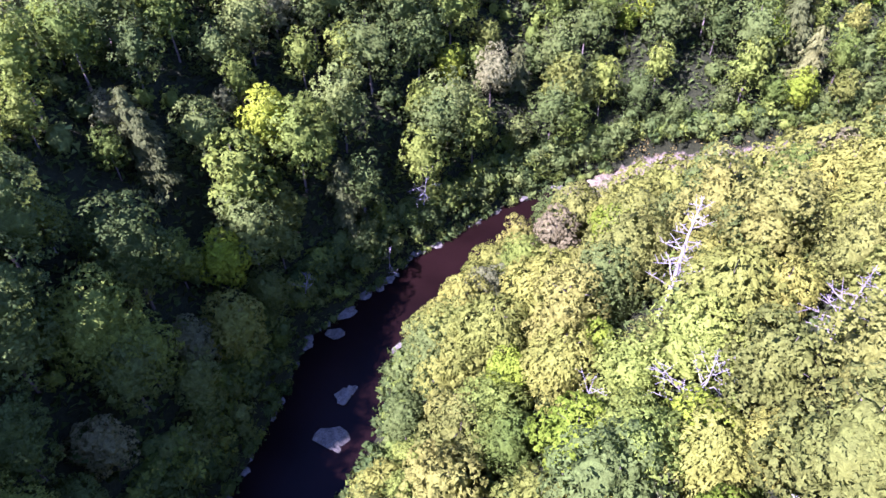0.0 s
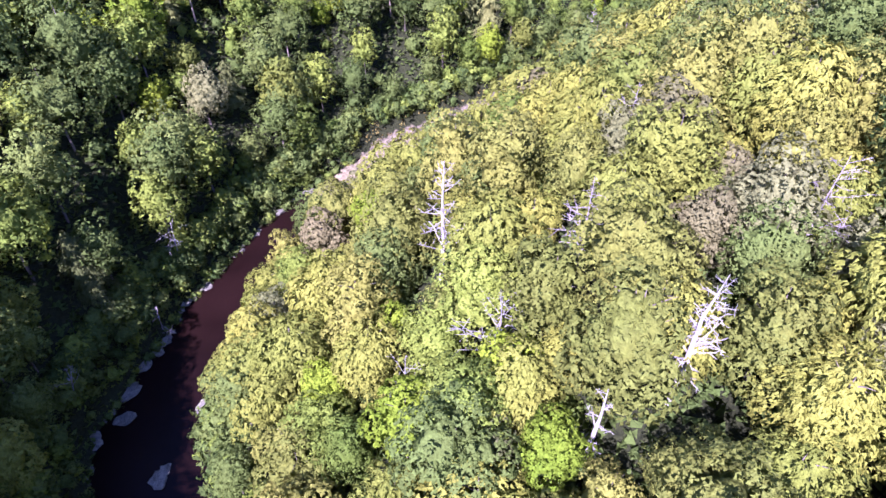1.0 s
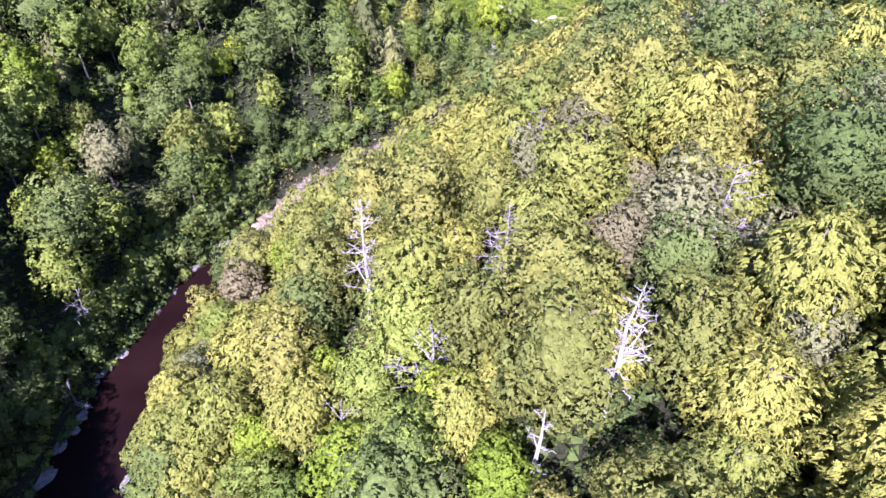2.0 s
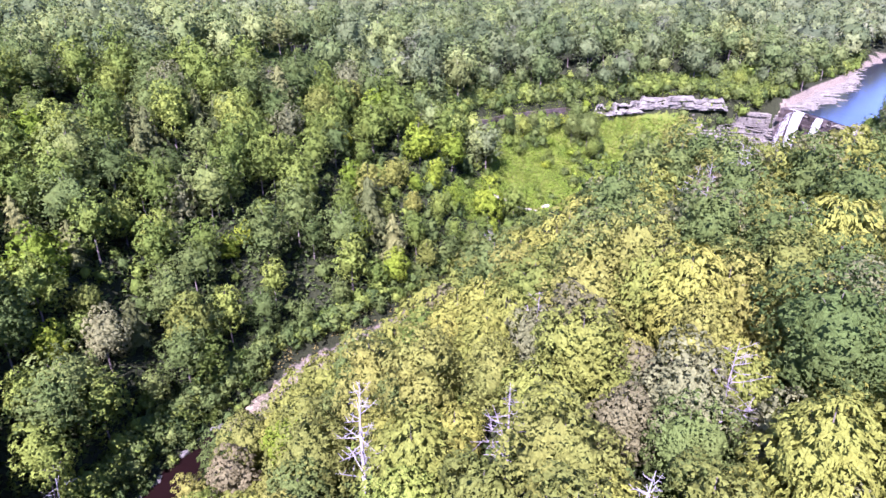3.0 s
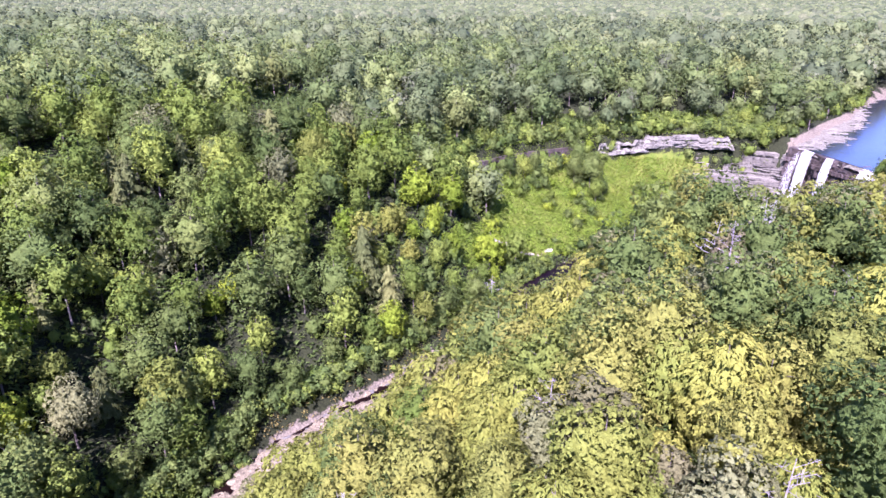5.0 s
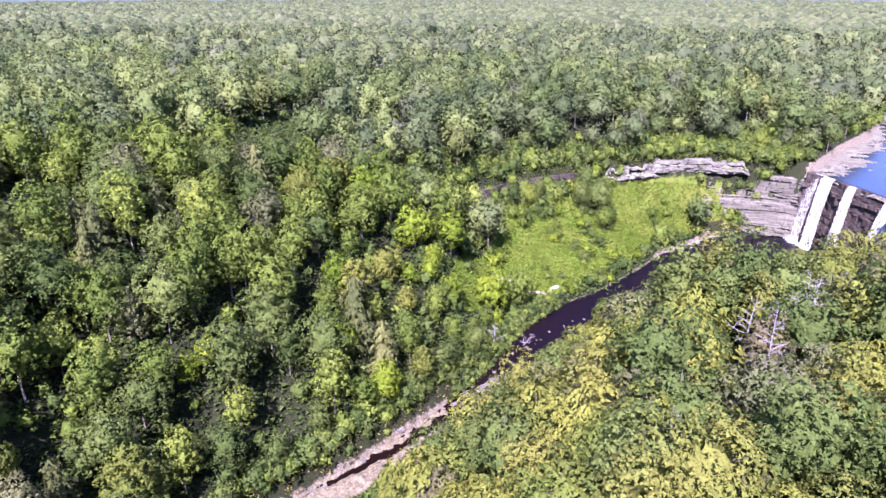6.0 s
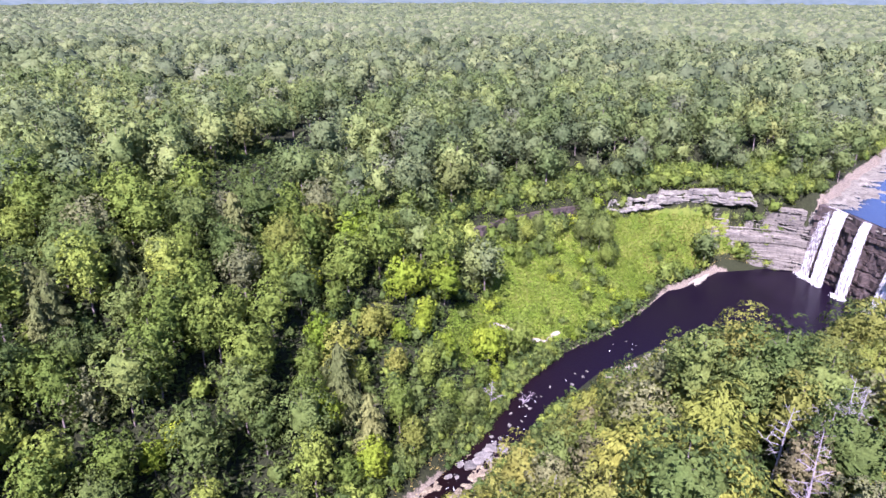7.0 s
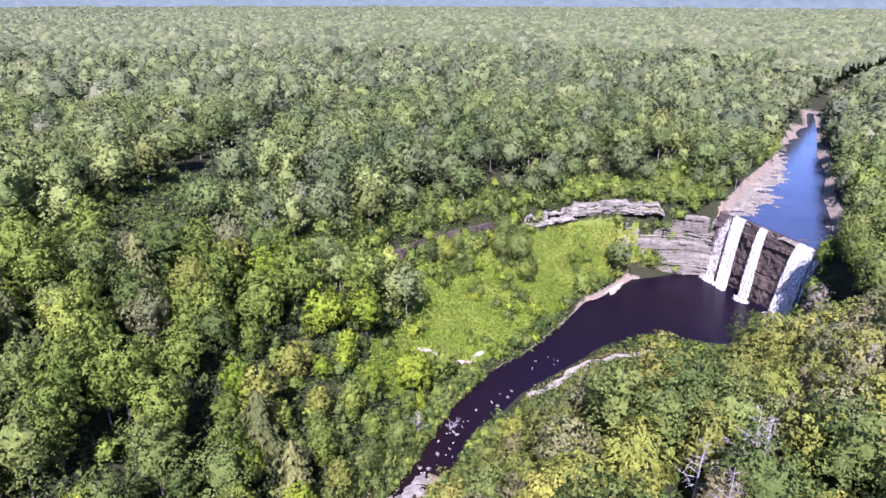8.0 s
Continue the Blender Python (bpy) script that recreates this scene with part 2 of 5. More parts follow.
BROOK = water_material("brown_running_water", (0.0055, 0.0024, 0.002), 0.3, 0.3, 0.9, 0.16, (0.004, 0.0022, 0.005))
BLUE = water_material("shallow_clear_water", (0.012, 0.014, 0.02), 0.12, 0.4, 0.6)
FALL = fall_material("falling_water", 0.5)
VEIL = fall_material("thin_falling_water", 0.56)
FOAM = fall_material("river_foam", 0.5)


def distance_material():
    """Far hills that glow evenly, with the summer haze painted into their colour."""
    m, nt, bsdf, out = nodes_of("hazy_distance")
    geo = node(nt, "ShaderNodeNewGeometry")
    n = node(nt, "ShaderNodeTexNoise", Scale=0.02, Detail=5.0, Roughness=0.7)
    flat = node(nt, "ShaderNodeMapping")
    flat.inputs["Scale"].default_value = (1, 1, 2.5)
    nt.links.new(geo.outputs["Position"], flat.inputs["Vector"])
    nt.links.new(flat.outputs[0], n.inputs["Vector"])
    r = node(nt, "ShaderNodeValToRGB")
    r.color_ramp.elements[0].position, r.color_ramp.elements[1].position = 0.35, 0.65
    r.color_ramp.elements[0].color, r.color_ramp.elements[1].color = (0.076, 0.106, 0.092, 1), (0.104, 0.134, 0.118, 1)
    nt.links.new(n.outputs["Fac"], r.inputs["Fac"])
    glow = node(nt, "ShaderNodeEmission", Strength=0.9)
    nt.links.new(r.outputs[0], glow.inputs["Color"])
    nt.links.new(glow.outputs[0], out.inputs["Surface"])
    return m


DISTANCE = distance_material()

# ---- the lie of the land ----
# lower river, upstream: x, y, half width, water level
RIVER = [(90, -170, 10, -6.0), (10, -75, 10, -5.7), (-30, -25, 10, -5.5), (-48, 20, 10, -5.3), (-54, 45, 11, -5.2), (-60, 59, 10, -5.1), (-58, 77, 9, -5.0), (-57, 90, 8, -5.0),
         (-53, 102, 7.5, -4.9), (-48, 117, 7.5, -4.8), (-38, 134, 7.5, -4.6), (-26, 150, 7, -4.3), (-12, 163, 6, -4.1), (3, 176, 5.5, -3.6),
         (19, 190, 6, -2.9), (37, 209, 6.5, -1.8), (54, 231, 8, -1.0), (72, 247, 8.5, -0.5), (92, 258, 9, -0.2), (112, 272, 11, 0), (135, 285, 18, 0),
         (160, 286, 33, 0), (184, 285, 36, 0)]
# river above the falls: x, y, half width
UPPER = [(205, 284, 28), (230, 311, 22), (252, 336, 19), (288, 370, 16), (321, 412, 14), (369, 462, 10), (433, 528, 9), (600, 660, 9), (900, 860, 9), (1400, 1100, 9)]
# northern rim of the gorge: x, y, height
RIM = [(-10, -160, 56), (-60, -60, 57), (-84, -8, 54), (-105, 48, 46), (-114, 130, 46), (-86, 190, 47), (-42, 234, 47), (-8, 254, 45), (22, 282, 39), (39, 299, 37), (63, 315, 37),
       (105, 330, 37), (132, 338, 36.5), (160, 337, 36), (182, 329, 35), (200, 322, 35)]
LIP = 33.0
# dark hollows in the northern slope: x, y, half width, half length
HOLLOWS = [(-22, 201, 5, 12), (-3, 219, 4.5, 9), (-38, 186, 5, 10), (-25, 172, 4.5, 6), (-44, 166, 5, 7), (-52, 175, 4.5, 7), (-70, 146, 5, 9), (-79, 166, 5, 7), (-55, 155, 4.5, 6), (37, 280, 3.2, 6), (3, 234, 3.5, 5), (4, 204, 3.2, 5),
           (-74, 98, 3, 12), (-84, 45, 3, 13)]


def in_hollow(px, py):
    inside = np.zeros(np.shape(px), bool)
    for hx, hy, w, ln in HOLLOWS:
        inside |= np.hypot((px - hx + 0.12 * (py - hy)) / w, (py - hy) / ln) < 0.8
    return inside



def along(px, py, line):
    """Distance to a polyline, the side (+1: its left) and its values at the foot of the perpendicular."""
    best = np.full(px.shape, 1e12)
    side, values = np.ones(px.shape), np.zeros((len(line[0]) - 2,) + px.shape)
    for a, b in zip(line[:-1], line[1:]):
        ex, ey = b[0] - a[0], b[1] - a[1]
        u = np.clip(((px - a[0]) * ex + (py - a[1]) * ey) / (ex * ex + ey * ey), 0, 1)
        dx, dy = px - a[0] - u * ex, py - a[1] - u * ey
        d2 = dx * dx + dy * dy
        near = d2 < best
        best = np.where(near, d2, best)
        side = np.where(near, np.sign(ex * (py - a[1]) - ey * (px - a[0])), side)
        for k in range(values.shape[0]):
            values[k] = np.where(near, a[k + 2] + u * (b[k + 2] - a[k + 2]), values[k])
    return np.sqrt(best), side, values


def step(a, b, v):
    u = np.clip((v - a) / (b - a), 0, 1)
    return u * u * (3 - 2 * u)


def swell(px, py, size, seed):
    """Smooth unevenness between about -1 and 1."""
    rng, total = np.random.RandomState(seed), 0
    for k in range(7):
        ang, f, ph = rng.uniform(0, 6.28), (0.6 + 0.25 * k) * 6.28 / size, rng.uniform(0, 6.28)
        total = total + np.sin(f * (px * np.cos(ang) + py * np.sin(ang)) + ph + 1.3 * np.sin(0.7 * f * (py * np.cos(ang) - px * np.sin(ang))))
    return total / 3.2


def land(px, py):
    """Ground height, distance from the lower river's bank, side, distance past the rim, distance from the upper river's bank."""
    px, py = np.asarray(px, float), np.asarray(py, float)
    d, side, (hw, wz) = along(px, py, RIVER)
    bank = d - hw
    rd, rside, (rz,) = along(px, py, RIM)
    past = rd * rside
    ud, _, (uhw,) = along(px, py, UPPER)
    ubank = ud - uhw
    n1, n2 = swell(px, py, 34, 3), swell(px, py, 330, 5)
    # north: up from the bank to the foot of the rim, then the rim, then the wooded upland
    out = np.maximum(past, 0)
    upland = rz + 18 * (0.3 + 0.7 * step(40, 170, py)) * (1 - np.exp(-out / 28)) + 3 * n2 * step(60, 400, out)
    u = np.clip(bank, 0, None) / (np.clip(bank, 0, None) + np.clip(-past, 0.01, None))
    field = step(20, 42, px) * step(170, 150, px)
    foot = rz - 9.5 * step(15, 50, px)
    shape = (1 - field) * (0.3 * u ** 0.6 + 0.7 * u ** 0.82) + field * (0.12 * u ** 0.6 + 0.88 * u ** 1.5)
    amph = step(158, 182, px)
    shape = shape * (1 - amph) + amph * u ** 5
    dip = sum(np.exp(-((px - hx) / w) ** 2 - ((py - hy) / ln) ** 2) for hx, hy, w, ln in HOLLOWS)
    slope = wz + 0.5 - 4.0 * dip * step(2, 12, bank) + (foot - wz) * shape + 1.2 * n1 * step(4, 14, bank) * step(0, 10, -past) * (1 - 0.7 * field)
    scarp = step(-1.6, 0.2, past)
    north = np.where(past > 0, upland, slope * (1 - scarp) + upland * scarp)
    # south: bench, slope and wooded ridge
    e = np.clip(bank, 0, None) * (1 - 0.33 * step(70, 120, px))
    south = wz + 0.4 + np.interp(e, [0, 4, 14, 56, 92, 160, 400], [0, 1.6, 7.0, 41, 50, 53, 55]) - step(30, 50, px) * step(30, 14, e) * e * 0.3
    gentle = wz + 0.5 + np.interp(bank, [0, 25, 50, 80, 120, 165, 400], [0, 2.5, 13, 29, 45, 51, 55])
    pool_side = step(66, 112, px)
    south = south * (1 - pool_side) + gentle * pool_side
    south = south + 16 * np.exp(-((px - 112) / 40) ** 2 - ((py - 146) / 30) ** 2)
    south = south + 1.4 * n1 * step(4, 16, bank) + 5 * n2 * step(120, 400, bank)
    high = np.where(side > 0, north, south)
    # land east of the falls
    east = px - np.interp(py, [150, 215, 250, 256, 312, 322], [178, 188, 199, 206, 202, 196])
    plate = 35.5 + 12 * (1 - np.exp(-np.clip(ubank, 0, None) / 45)) + 5 * n2 * step(60, 400, ubank)
    high = np.where(py < 325, np.where(east > 0, np.maximum(plate, np.where(side > 0, 0, high * step(60, 0, east))), np.where((py < 252) & (east > -16), np.maximum(high, plate * step(-16, 0, east)), high)), high)
    high = np.where((ubank < 60) & (px > 206), np.minimum(high, plate), high)
    # beds
    bed = wz - 1.6 + 1.6 * step(-4, 0, bank)
    h = np.where((bank < 0) & (east < 0), bed, high)
    h = np.where((ubank < 0) & (east > 0), LIP - 0.9 + 1.7 * step(-5, 0, ubank), h)
    return h, bank, side, past, ubank, east


# ---- mesh helpers ----
def soup(name, verts, sizes, mats, index=None, smooth=False, normals=None):
    """A mesh from faces that share no corners: verts in order, sizes the corner count of each face."""
    me = bpy.data.meshes.new(name)
    sizes = np.asarray(sizes, np.int32)
    me.vertices.add(len(verts))
    me.vertices.foreach_set("co", np.asarray(verts, np.float32).ravel())
    me.loops.add(len(verts))
    me.loops.foreach_set("vertex_index", np.arange(len(verts), dtype=np.int32))
    me.polygons.add(len(sizes))
    me.polygons.foreach_set("loop_start", np.concatenate([[0], np.cumsum(sizes)[:-1]]).astype(np.int32))
    me.update(calc_edges=True)
    for m in mats:
        me.materials.append(m)
    if index is not None:
        me.polygons.foreach_set("material_index", np.asarray(index, np.int32))
    if smooth or normals is not None:
        me.polygons.foreach_set("use_smooth", np.ones(len(sizes), bool))
    if normals is not None:
        me.normals_split_custom_set_from_vertices(np.asarray(normals, np.float32))
    return me


def leafy(name, quads, mat, extra=None, extra_mat=None):
    """Foliage from (corners, bulge directions); the bulge of the twigs, not each leaf's own tilt, takes the light."""
    verts, normals = quads
    mats, index, sizes = [mat], None, [3] * (len(verts) // 3)
    if extra is not None:
        e = np.asarray(extra, float).reshape(-1, 4, 3)
        flat = unit(np.cross(e[:, 1] - e[:, 0], e[:, 2] - e[:, 0]))
        sizes += [4] * len(e)
        index = [0] * (len(verts) // 3) + [1] * len(e)
        verts, normals = np.concatenate([verts, e.reshape(-1, 3)]), np.concatenate([normals, flat.repeat(4, 0)])
        mats.append(extra_mat)
    return soup(name, verts, sizes, mats, index, normals=normals)


def solid(name, verts, faces, mats, index=None, smooth=False):
    me = bpy.data.meshes.new(name)
    me.from_pydata([tuple(v) for v in verts], [], [tuple(f) for f in faces])
    for m in mats:
        me.materials.append(m)
    if index is not None:
        me.polygons.foreach_set("material_index", np.asarray(index, np.int32))
    if smooth:
        me.polygons.foreach_set("use_smooth", np.ones(len(faces), bool))
    me.update()
    return me


def part(name, me, parent, label=""):
    ob = new(name, me)
    ob.parent = parent
    return tagged(ob, label) if label else ob


def tube(points, radii, sides):
    """Corners of a tapered, bent tube as loose quads."""
    points = [Vector(p) for p in points]
    rings = []
    for k, p in enumerate(points):
        ahead = (points[min(k + 1, len(points) - 1)] - points[max(k - 1, 0)]).normalized()
        one = ahead.orthogonal().normalized()
        two = ahead.cross(one)
        rings.append([p + radii[k] * (math.cos(6.283 * j / sides) * one + math.sin(6.283 * j / sides) * two) for j in range(sides)])
    quads = []
    for a, b in zip(rings[:-1], rings[1:]):
        for j in range(sides):
            i = (j + 1) % sides
            quads += [a[j], a[i], b[i], b[j]]
    return [tuple(q) for q in quads]


def unit(v):
    return v / (np.linalg.norm(v, axis=-1, keepdims=True) + 1e-9)


def sprays(rng, centres, normals, length, width, droop=0.25, bulge=None, aim=None):
    """Leaf sprays: pointed blades that lie across the normals, with a drooping tip; aim is where the tips point."""
    n = len(centres)
    if aim is None:
        a = unit(np.cross(normals, rng.normal(size=(n, 3))))
    else:
        a = aim + rng.normal(size=(n, 3)) * 0.3
        a = unit(a - normals * (a * normals).sum(1)[:, None])
    b = np.cross(normals, a)
    ln, wd = length * rng.uniform(0.6, 1.35, (n, 1)), width * rng.uniform(0.6, 1.3, (n, 1))
    v = np.empty((n, 3, 3))
    v[:, 1], v[:, 0] = centres - a * ln * 0.4 - b * wd * 0.5, centres - a * ln * 0.4 + b * wd * 0.5
    v[:, 2] = centres + a * ln * 0.6 - normals * ln * droop
    if bulge is None:
        bulge = normals
    return v.reshape(-1, 3), bulge.repeat(3, 0)


def skin(grid):
    """Loose triangles and rounded normals of a closed grid of rings."""
    around, down = np.roll(grid, -1, 1) - np.roll(grid, 1, 1), np.gradient(grid, axis=0)
    nrm = unit(np.cross(down, around))
    nxt, nn = np.roll(grid, -1, 1), np.roll(nrm, -1, 1)
    faces = np.stack([grid[:-1], grid[1:], nxt[1:], grid[:-1], nxt[1:], nxt[:-1]], 2)
    turned = np.stack([nrm[:-1], nrm[1:], nn[1:], nrm[:-1], nn[1:], nn[:-1]], 2)
    return faces.reshape(-1, 3), turned.reshape(-1, 3)


def joined(*pieces):
    return np.concatenate([p[0] for p in pieces]), np.concatenate([p[1] for p in pieces])


def evenly(rng, n):
    """Directions spread evenly over a ball, a little shaken."""
    k = np.arange(n) + 0.5
    z, a = 1 - 2 * k / n, 2.39996 * k + rng.uniform(0, 6.28)
    flat = np.sqrt(1 - z * z)
    return unit(np.stack([flat * np.cos(a), flat * np.sin(a), z], 1) + rng.normal(0, 0.5 / math.sqrt(n), (n, 3)))


def round_crown(seed, radius, low, high, count, size, lobes=16, loose=0.45, rings=8, segs=12, long=1.0, slim=0.75, each=7, core=0.52, plume=0.0, shell=0.6, lean=0.0):
    """Crown of a broad-leaved tree: an uneven mass of lobes, covered with tufts of leaf sprays; plume makes the tips hang outwards."""
    rng = np.random.RandomState(seed)
    mid, half = (low + high) / 2, (high - low) / 2
    cen, rad = [], []
    for k in range(lobes):
        t = (k + 0.5) / lobes
        ang, up = 2.4 * k + rng.uniform(-0.5, 0.5), 1.0 - 1.85 * t
        flat = max(math.sqrt(max(0.0, 1 - up * up)) * 0.68, 0.5 if up < 0 else 0.0)
        cen.append((radius * flat * math.cos(ang) * rng.uniform(0.7, 1.2), radius * flat * math.sin(ang) * rng.uniform(0.7, 1.2), half * up * 0.8 * rng.uniform(0.8, 1.12)))
        rad.append(radius * rng.uniform(0.3 - lean, 0.52 - lean))
    cen, rad = np.array(cen), np.array(rad)
    # tufts spread over the lobes, each a small dome of sprays
    tufts = max(14, int(count / each))
    pts, way, girth = [], [], []
    for c, r, share in zip(cen, rad, rad ** 2 / (rad ** 2).sum()):
        k = max(4, int(round(2.0 * tufts * share)))
        way.append(evenly(rng, k))
        pts.append(c + way[-1] * (r * rng.uniform(0.86, 1.12, k))[:, None])
        girth.append(0.6 * r * math.sqrt(12.57 / k) * rng.uniform(0.75, 1.25, k))
    pts, way, girth = np.concatenate(pts), np.concatenate(way), np.concatenate(girth)
    inside = pts[:, 2] < -0.86 * half
    for c, r in zip(cen, rad):
        inside |= ((pts - c) ** 2).sum(1) < (0.8 * r) ** 2
    pts, way, girth = pts[~inside], way[~inside], girth[~inside]
    n = len(pts)
    # the mass inside: lobes and tufts together
    th, ph = np.meshgrid(np.radians(np.linspace(5, 150, rings + 1)), np.linspace(0, 6.2832, segs, endpoint=False), indexing="ij")
    ph = ph + (np.arange(rings + 1) % 2)[:, None] * 3.1416 / segs
    ray = np.stack([np.sin(th) * np.cos(ph), np.sin(th) * np.sin(ph), np.cos(th)], -1)
    far = np.full(th.shape, 0.4 * radius)
    for centres, sizes, share in ((cen, rad, core), (pts, girth, core)):
        ahead = ray @ centres.T
        disc = sizes ** 2 - (centres ** 2).sum(1) + ahead ** 2
        far = np.maximum(far, share * np.where(disc > 0, ahead + np.sqrt(np.clip(disc, 0, None)), 0).max(-1))
    body = skin(ray * (far * rng.uniform(0.9, 1.08, far.shape))[..., None] + (0, 0, mid))
    # sprays over the tufts, more on the wider ones
    which = np.searchsorted(np.cumsum(girth ** 2) / (girth ** 2).sum(), (np.arange(count) + 0.5) / count)
    which = np.minimum(which, n - 1)
    dome = unit(rng.normal(size=(count, 3)) + way[which] * 1.2 + (0, 0, 0.35))
    spot = pts[which] + dome * (girth[which] * rng.uniform(shell, 1.05, count))[:, None] * (1, 1, 0.85)
    spot[:, 2] -= 0.18 * ((spot - pts[which]) ** 2)[:, :2].sum(1) / girth[which]
    normal = unit(dome * 0.8 + rng.normal(size=dome.shape) * loose + (0, 0, 0.35))
    whole = unit(spot / (radius, radius, half))
    bulge = unit(dome * 0.75 + way[which] * 0.5 + whole * 0.5 + rng.normal(size=dome.shape) * 0.12 + (0, 0, 0.1))
    aim = unit(whole * (1, 1, 0.3) + (0, 0, -0.5)) if plume else None
    return joined(sprays(rng, spot + (0, 0, mid), normal, size * long, size * slim, 0.25 + plume, bulge, aim), body)


def needle_crown(seed, radius, low, high, count, size, rings=8, segs=12):
    """Crown of a hemlock: tiers of drooping branches, uneven in length."""
    rng = np.random.RandomState(seed)
    tiers = 13
    branch = rng.uniform(0, 6.283, (tiers, 9))
    reach = rng.uniform(0.6, 1.15, (tiers, 9))
    # the mass inside, stepped like the tiers
    t, ph = np.meshgrid(np.linspace(0.01, 1, rings + 1), np.linspace(0, 6.2832, segs, endpoint=False), indexing="ij")
    wave = np.where((np.arange(rings + 1) % 2 == 0)[:, None], 0.82, 1.08)
    r = radius * 0.48 * t ** 0.45 * wave * rng.uniform(0.75, 1.15, t.shape)
    body = skin(np.stack([r * np.cos(ph), r * np.sin(ph), high - 0.3 - (high - low) * t - r * 0.2 * wave], -1))
    t = rng.power(1.6, count)
    tier = np.minimum((t * tiers).astype(int), tiers - 1)
    which = rng.randint(0, 9, count)
    f = rng.uniform(0.12, 1.0, count) ** 0.5
    span = radius * (0.03 + 0.97 * (tier + 0.6) / tiers) ** 0.45 * reach[tier, which]
    ang = branch[tier, which] + rng.normal(0, 0.14, count) / f
    z = high - (high - low) * (tier + 0.5) / tiers - span * f * f * 0.4 + rng.normal(0, 0.15, count)
    pts = np.stack([np.cos(ang) * span * f, np.sin(ang) * span * f, z], 1)
    normal = unit(np.stack([np.cos(ang) * 0.5, np.sin(ang) * 0.5, np.ones(count)], 1) + rng.normal(size=(count, 3)) * 0.35)
    bulge = unit(np.stack([np.cos(ang) * 0.7, np.sin(ang) * 0.7, np.ones(count) * 0.85], 1) + rng.normal(size=(count, 3)) * 0.26)
    hang = np.stack([np.cos(ang), np.sin(ang), np.full(count, -0.45)], 1)
    return joined(sprays(rng, pts, normal, size * 1.6, size * 0.7, 0.35, bulge, hang), body)


def trunk_tubes(seed, height, radius, limbs, reach, sides=6):
    rng = np.random.RandomState(seed + 2200)
    bend = rng.normal(0, 0.25, 2)
    quads = tube([(0, 0, -0.6), (bend[0] * 0.4, bend[1] * 0.4, height * 0.35), (bend[0], bend[1], height * 0.7), (bend[0] * 0.6, bend[1], height * 0.95)], [radius * 1.25, radius, radius * 0.6, radius * 0.12], sides)
    for k in range(limbs):
        z, ang = height * rng.uniform(0.38, 0.8), rng.uniform(0, 6.28)
        r = reach * rng.uniform(0.35, 0.62)
        quads += tube([(bend[0] * 0.5, bend[1] * 0.5, z), (r * 0.5 * math.cos(ang), r * 0.5 * math.sin(ang), z + 0.9), (r * math.cos(ang), r * math.sin(ang), z + 1.6 + rng.uniform(-0.6, 1))], [radius * 0.45, radius * 0.3, radius * 0.08], 4)
    return quads


# height, crown radius, crown's low end, sort of crown
KINDS = {"maple": (18, 5.3, 4.2, "round"), "birch": (16, 4.7, 4.0, "round"), "oak": (18.5, 5.8, 4.4, "round"), "hemlock": (15.5, 5.2, 1.5, "feather"),
         "lime": (14.5, 4.4, 2.2, "round"), "willow": (16, 4.8, 2.4, "round"), "rust": (16, 4.3, 3.0, "round"), "pine": (19, 5.4, 1.6, "needle"), "beech": (17, 5.2, 2.4, "round")}


def crown_of(kind, seed, count, size, loose=0.45, rings=8, segs=12):
    height, radius, low, sort = KINDS[kind]
    rng = np.random.RandomState(seed)
    radius, height = radius * rng.uniform(0.9, 1.12), height * rng.uniform(0.93, 1.07)
    if sort == "needle":
        return needle_crown(seed, radius, low, height, count, size, rings, segs)
    core, each, shell, lean = (0.63, 24, 0.78, 0.0) if count > 4000 else (0.52, 30, 0.7, 0.04) if count > 1500 else (0.56, 20, 0.7, 0.03) if count > 400 else (0.7, 6, 0.7, 0.0)
    if sort == "feather":
        return round_crown(seed, radius, low, height, int(count * 1.2), size, 14 + seed % 6, 0.16, rings, segs, 1.35, 0.7, each * 0.9, core, 0.06, shell)
    return round_crown(seed, radius, low, height, count, size, 11 + seed % 6, loose, rings, segs, 1.0, 0.8, each, core, 0.0, shell, lean)


def planted(shape, px, py, pz, turn, grow, wide=1.0):
    """A crown's corners and bulges, turned, grown and set down."""
    (v, n), c, s = shape, math.cos(turn), math.sin(turn)
    return (np.stack([(v[:, 0] * c - v[:, 1] * s) * grow * wide + px, (v[:, 0] * s + v[:, 1] * c) * grow * wide + py, v[:, 2] * grow + pz], 1),
            np.stack([n[:, 0] * c - n[:, 1] * s, n[:, 0] * s + n[:, 1] * c, n[:, 2]], 1))


# ---- ground ----
def spaced(lo, hi, fine_lo, fine_hi, fine):
    """Grid lines: even in the middle, ever wider outwards."""
    mid = list(np.arange(fine_lo, fine_hi + 0.1, fine))
    out, w = [], fine
    v = fine_hi
    while v < hi:
        w *= 1.25
        v += w
        out.append(v)
    before, w, v = [], fine, fine_lo
    while v > lo:
        w *= 1.25
        v -= w
        before.append(v)
    return np.array(before[::-1] + mid + out)


gx, gy = spaced(-4600, 4600, -140, 330, 2.6), spaced(-900, 4700, -40, 400, 2.6)
GX, GY = np.meshgrid(gx, gy, indexing="ij")
GH, GB, GS, GP, GU, GE = land(GX, GY)
GH = np.where((GE > -5) & (GE < 2.4) & (GY > 250) & (GY < 318), np.minimum(GH, 1.0), GH)    # room for the cliff behind the falls


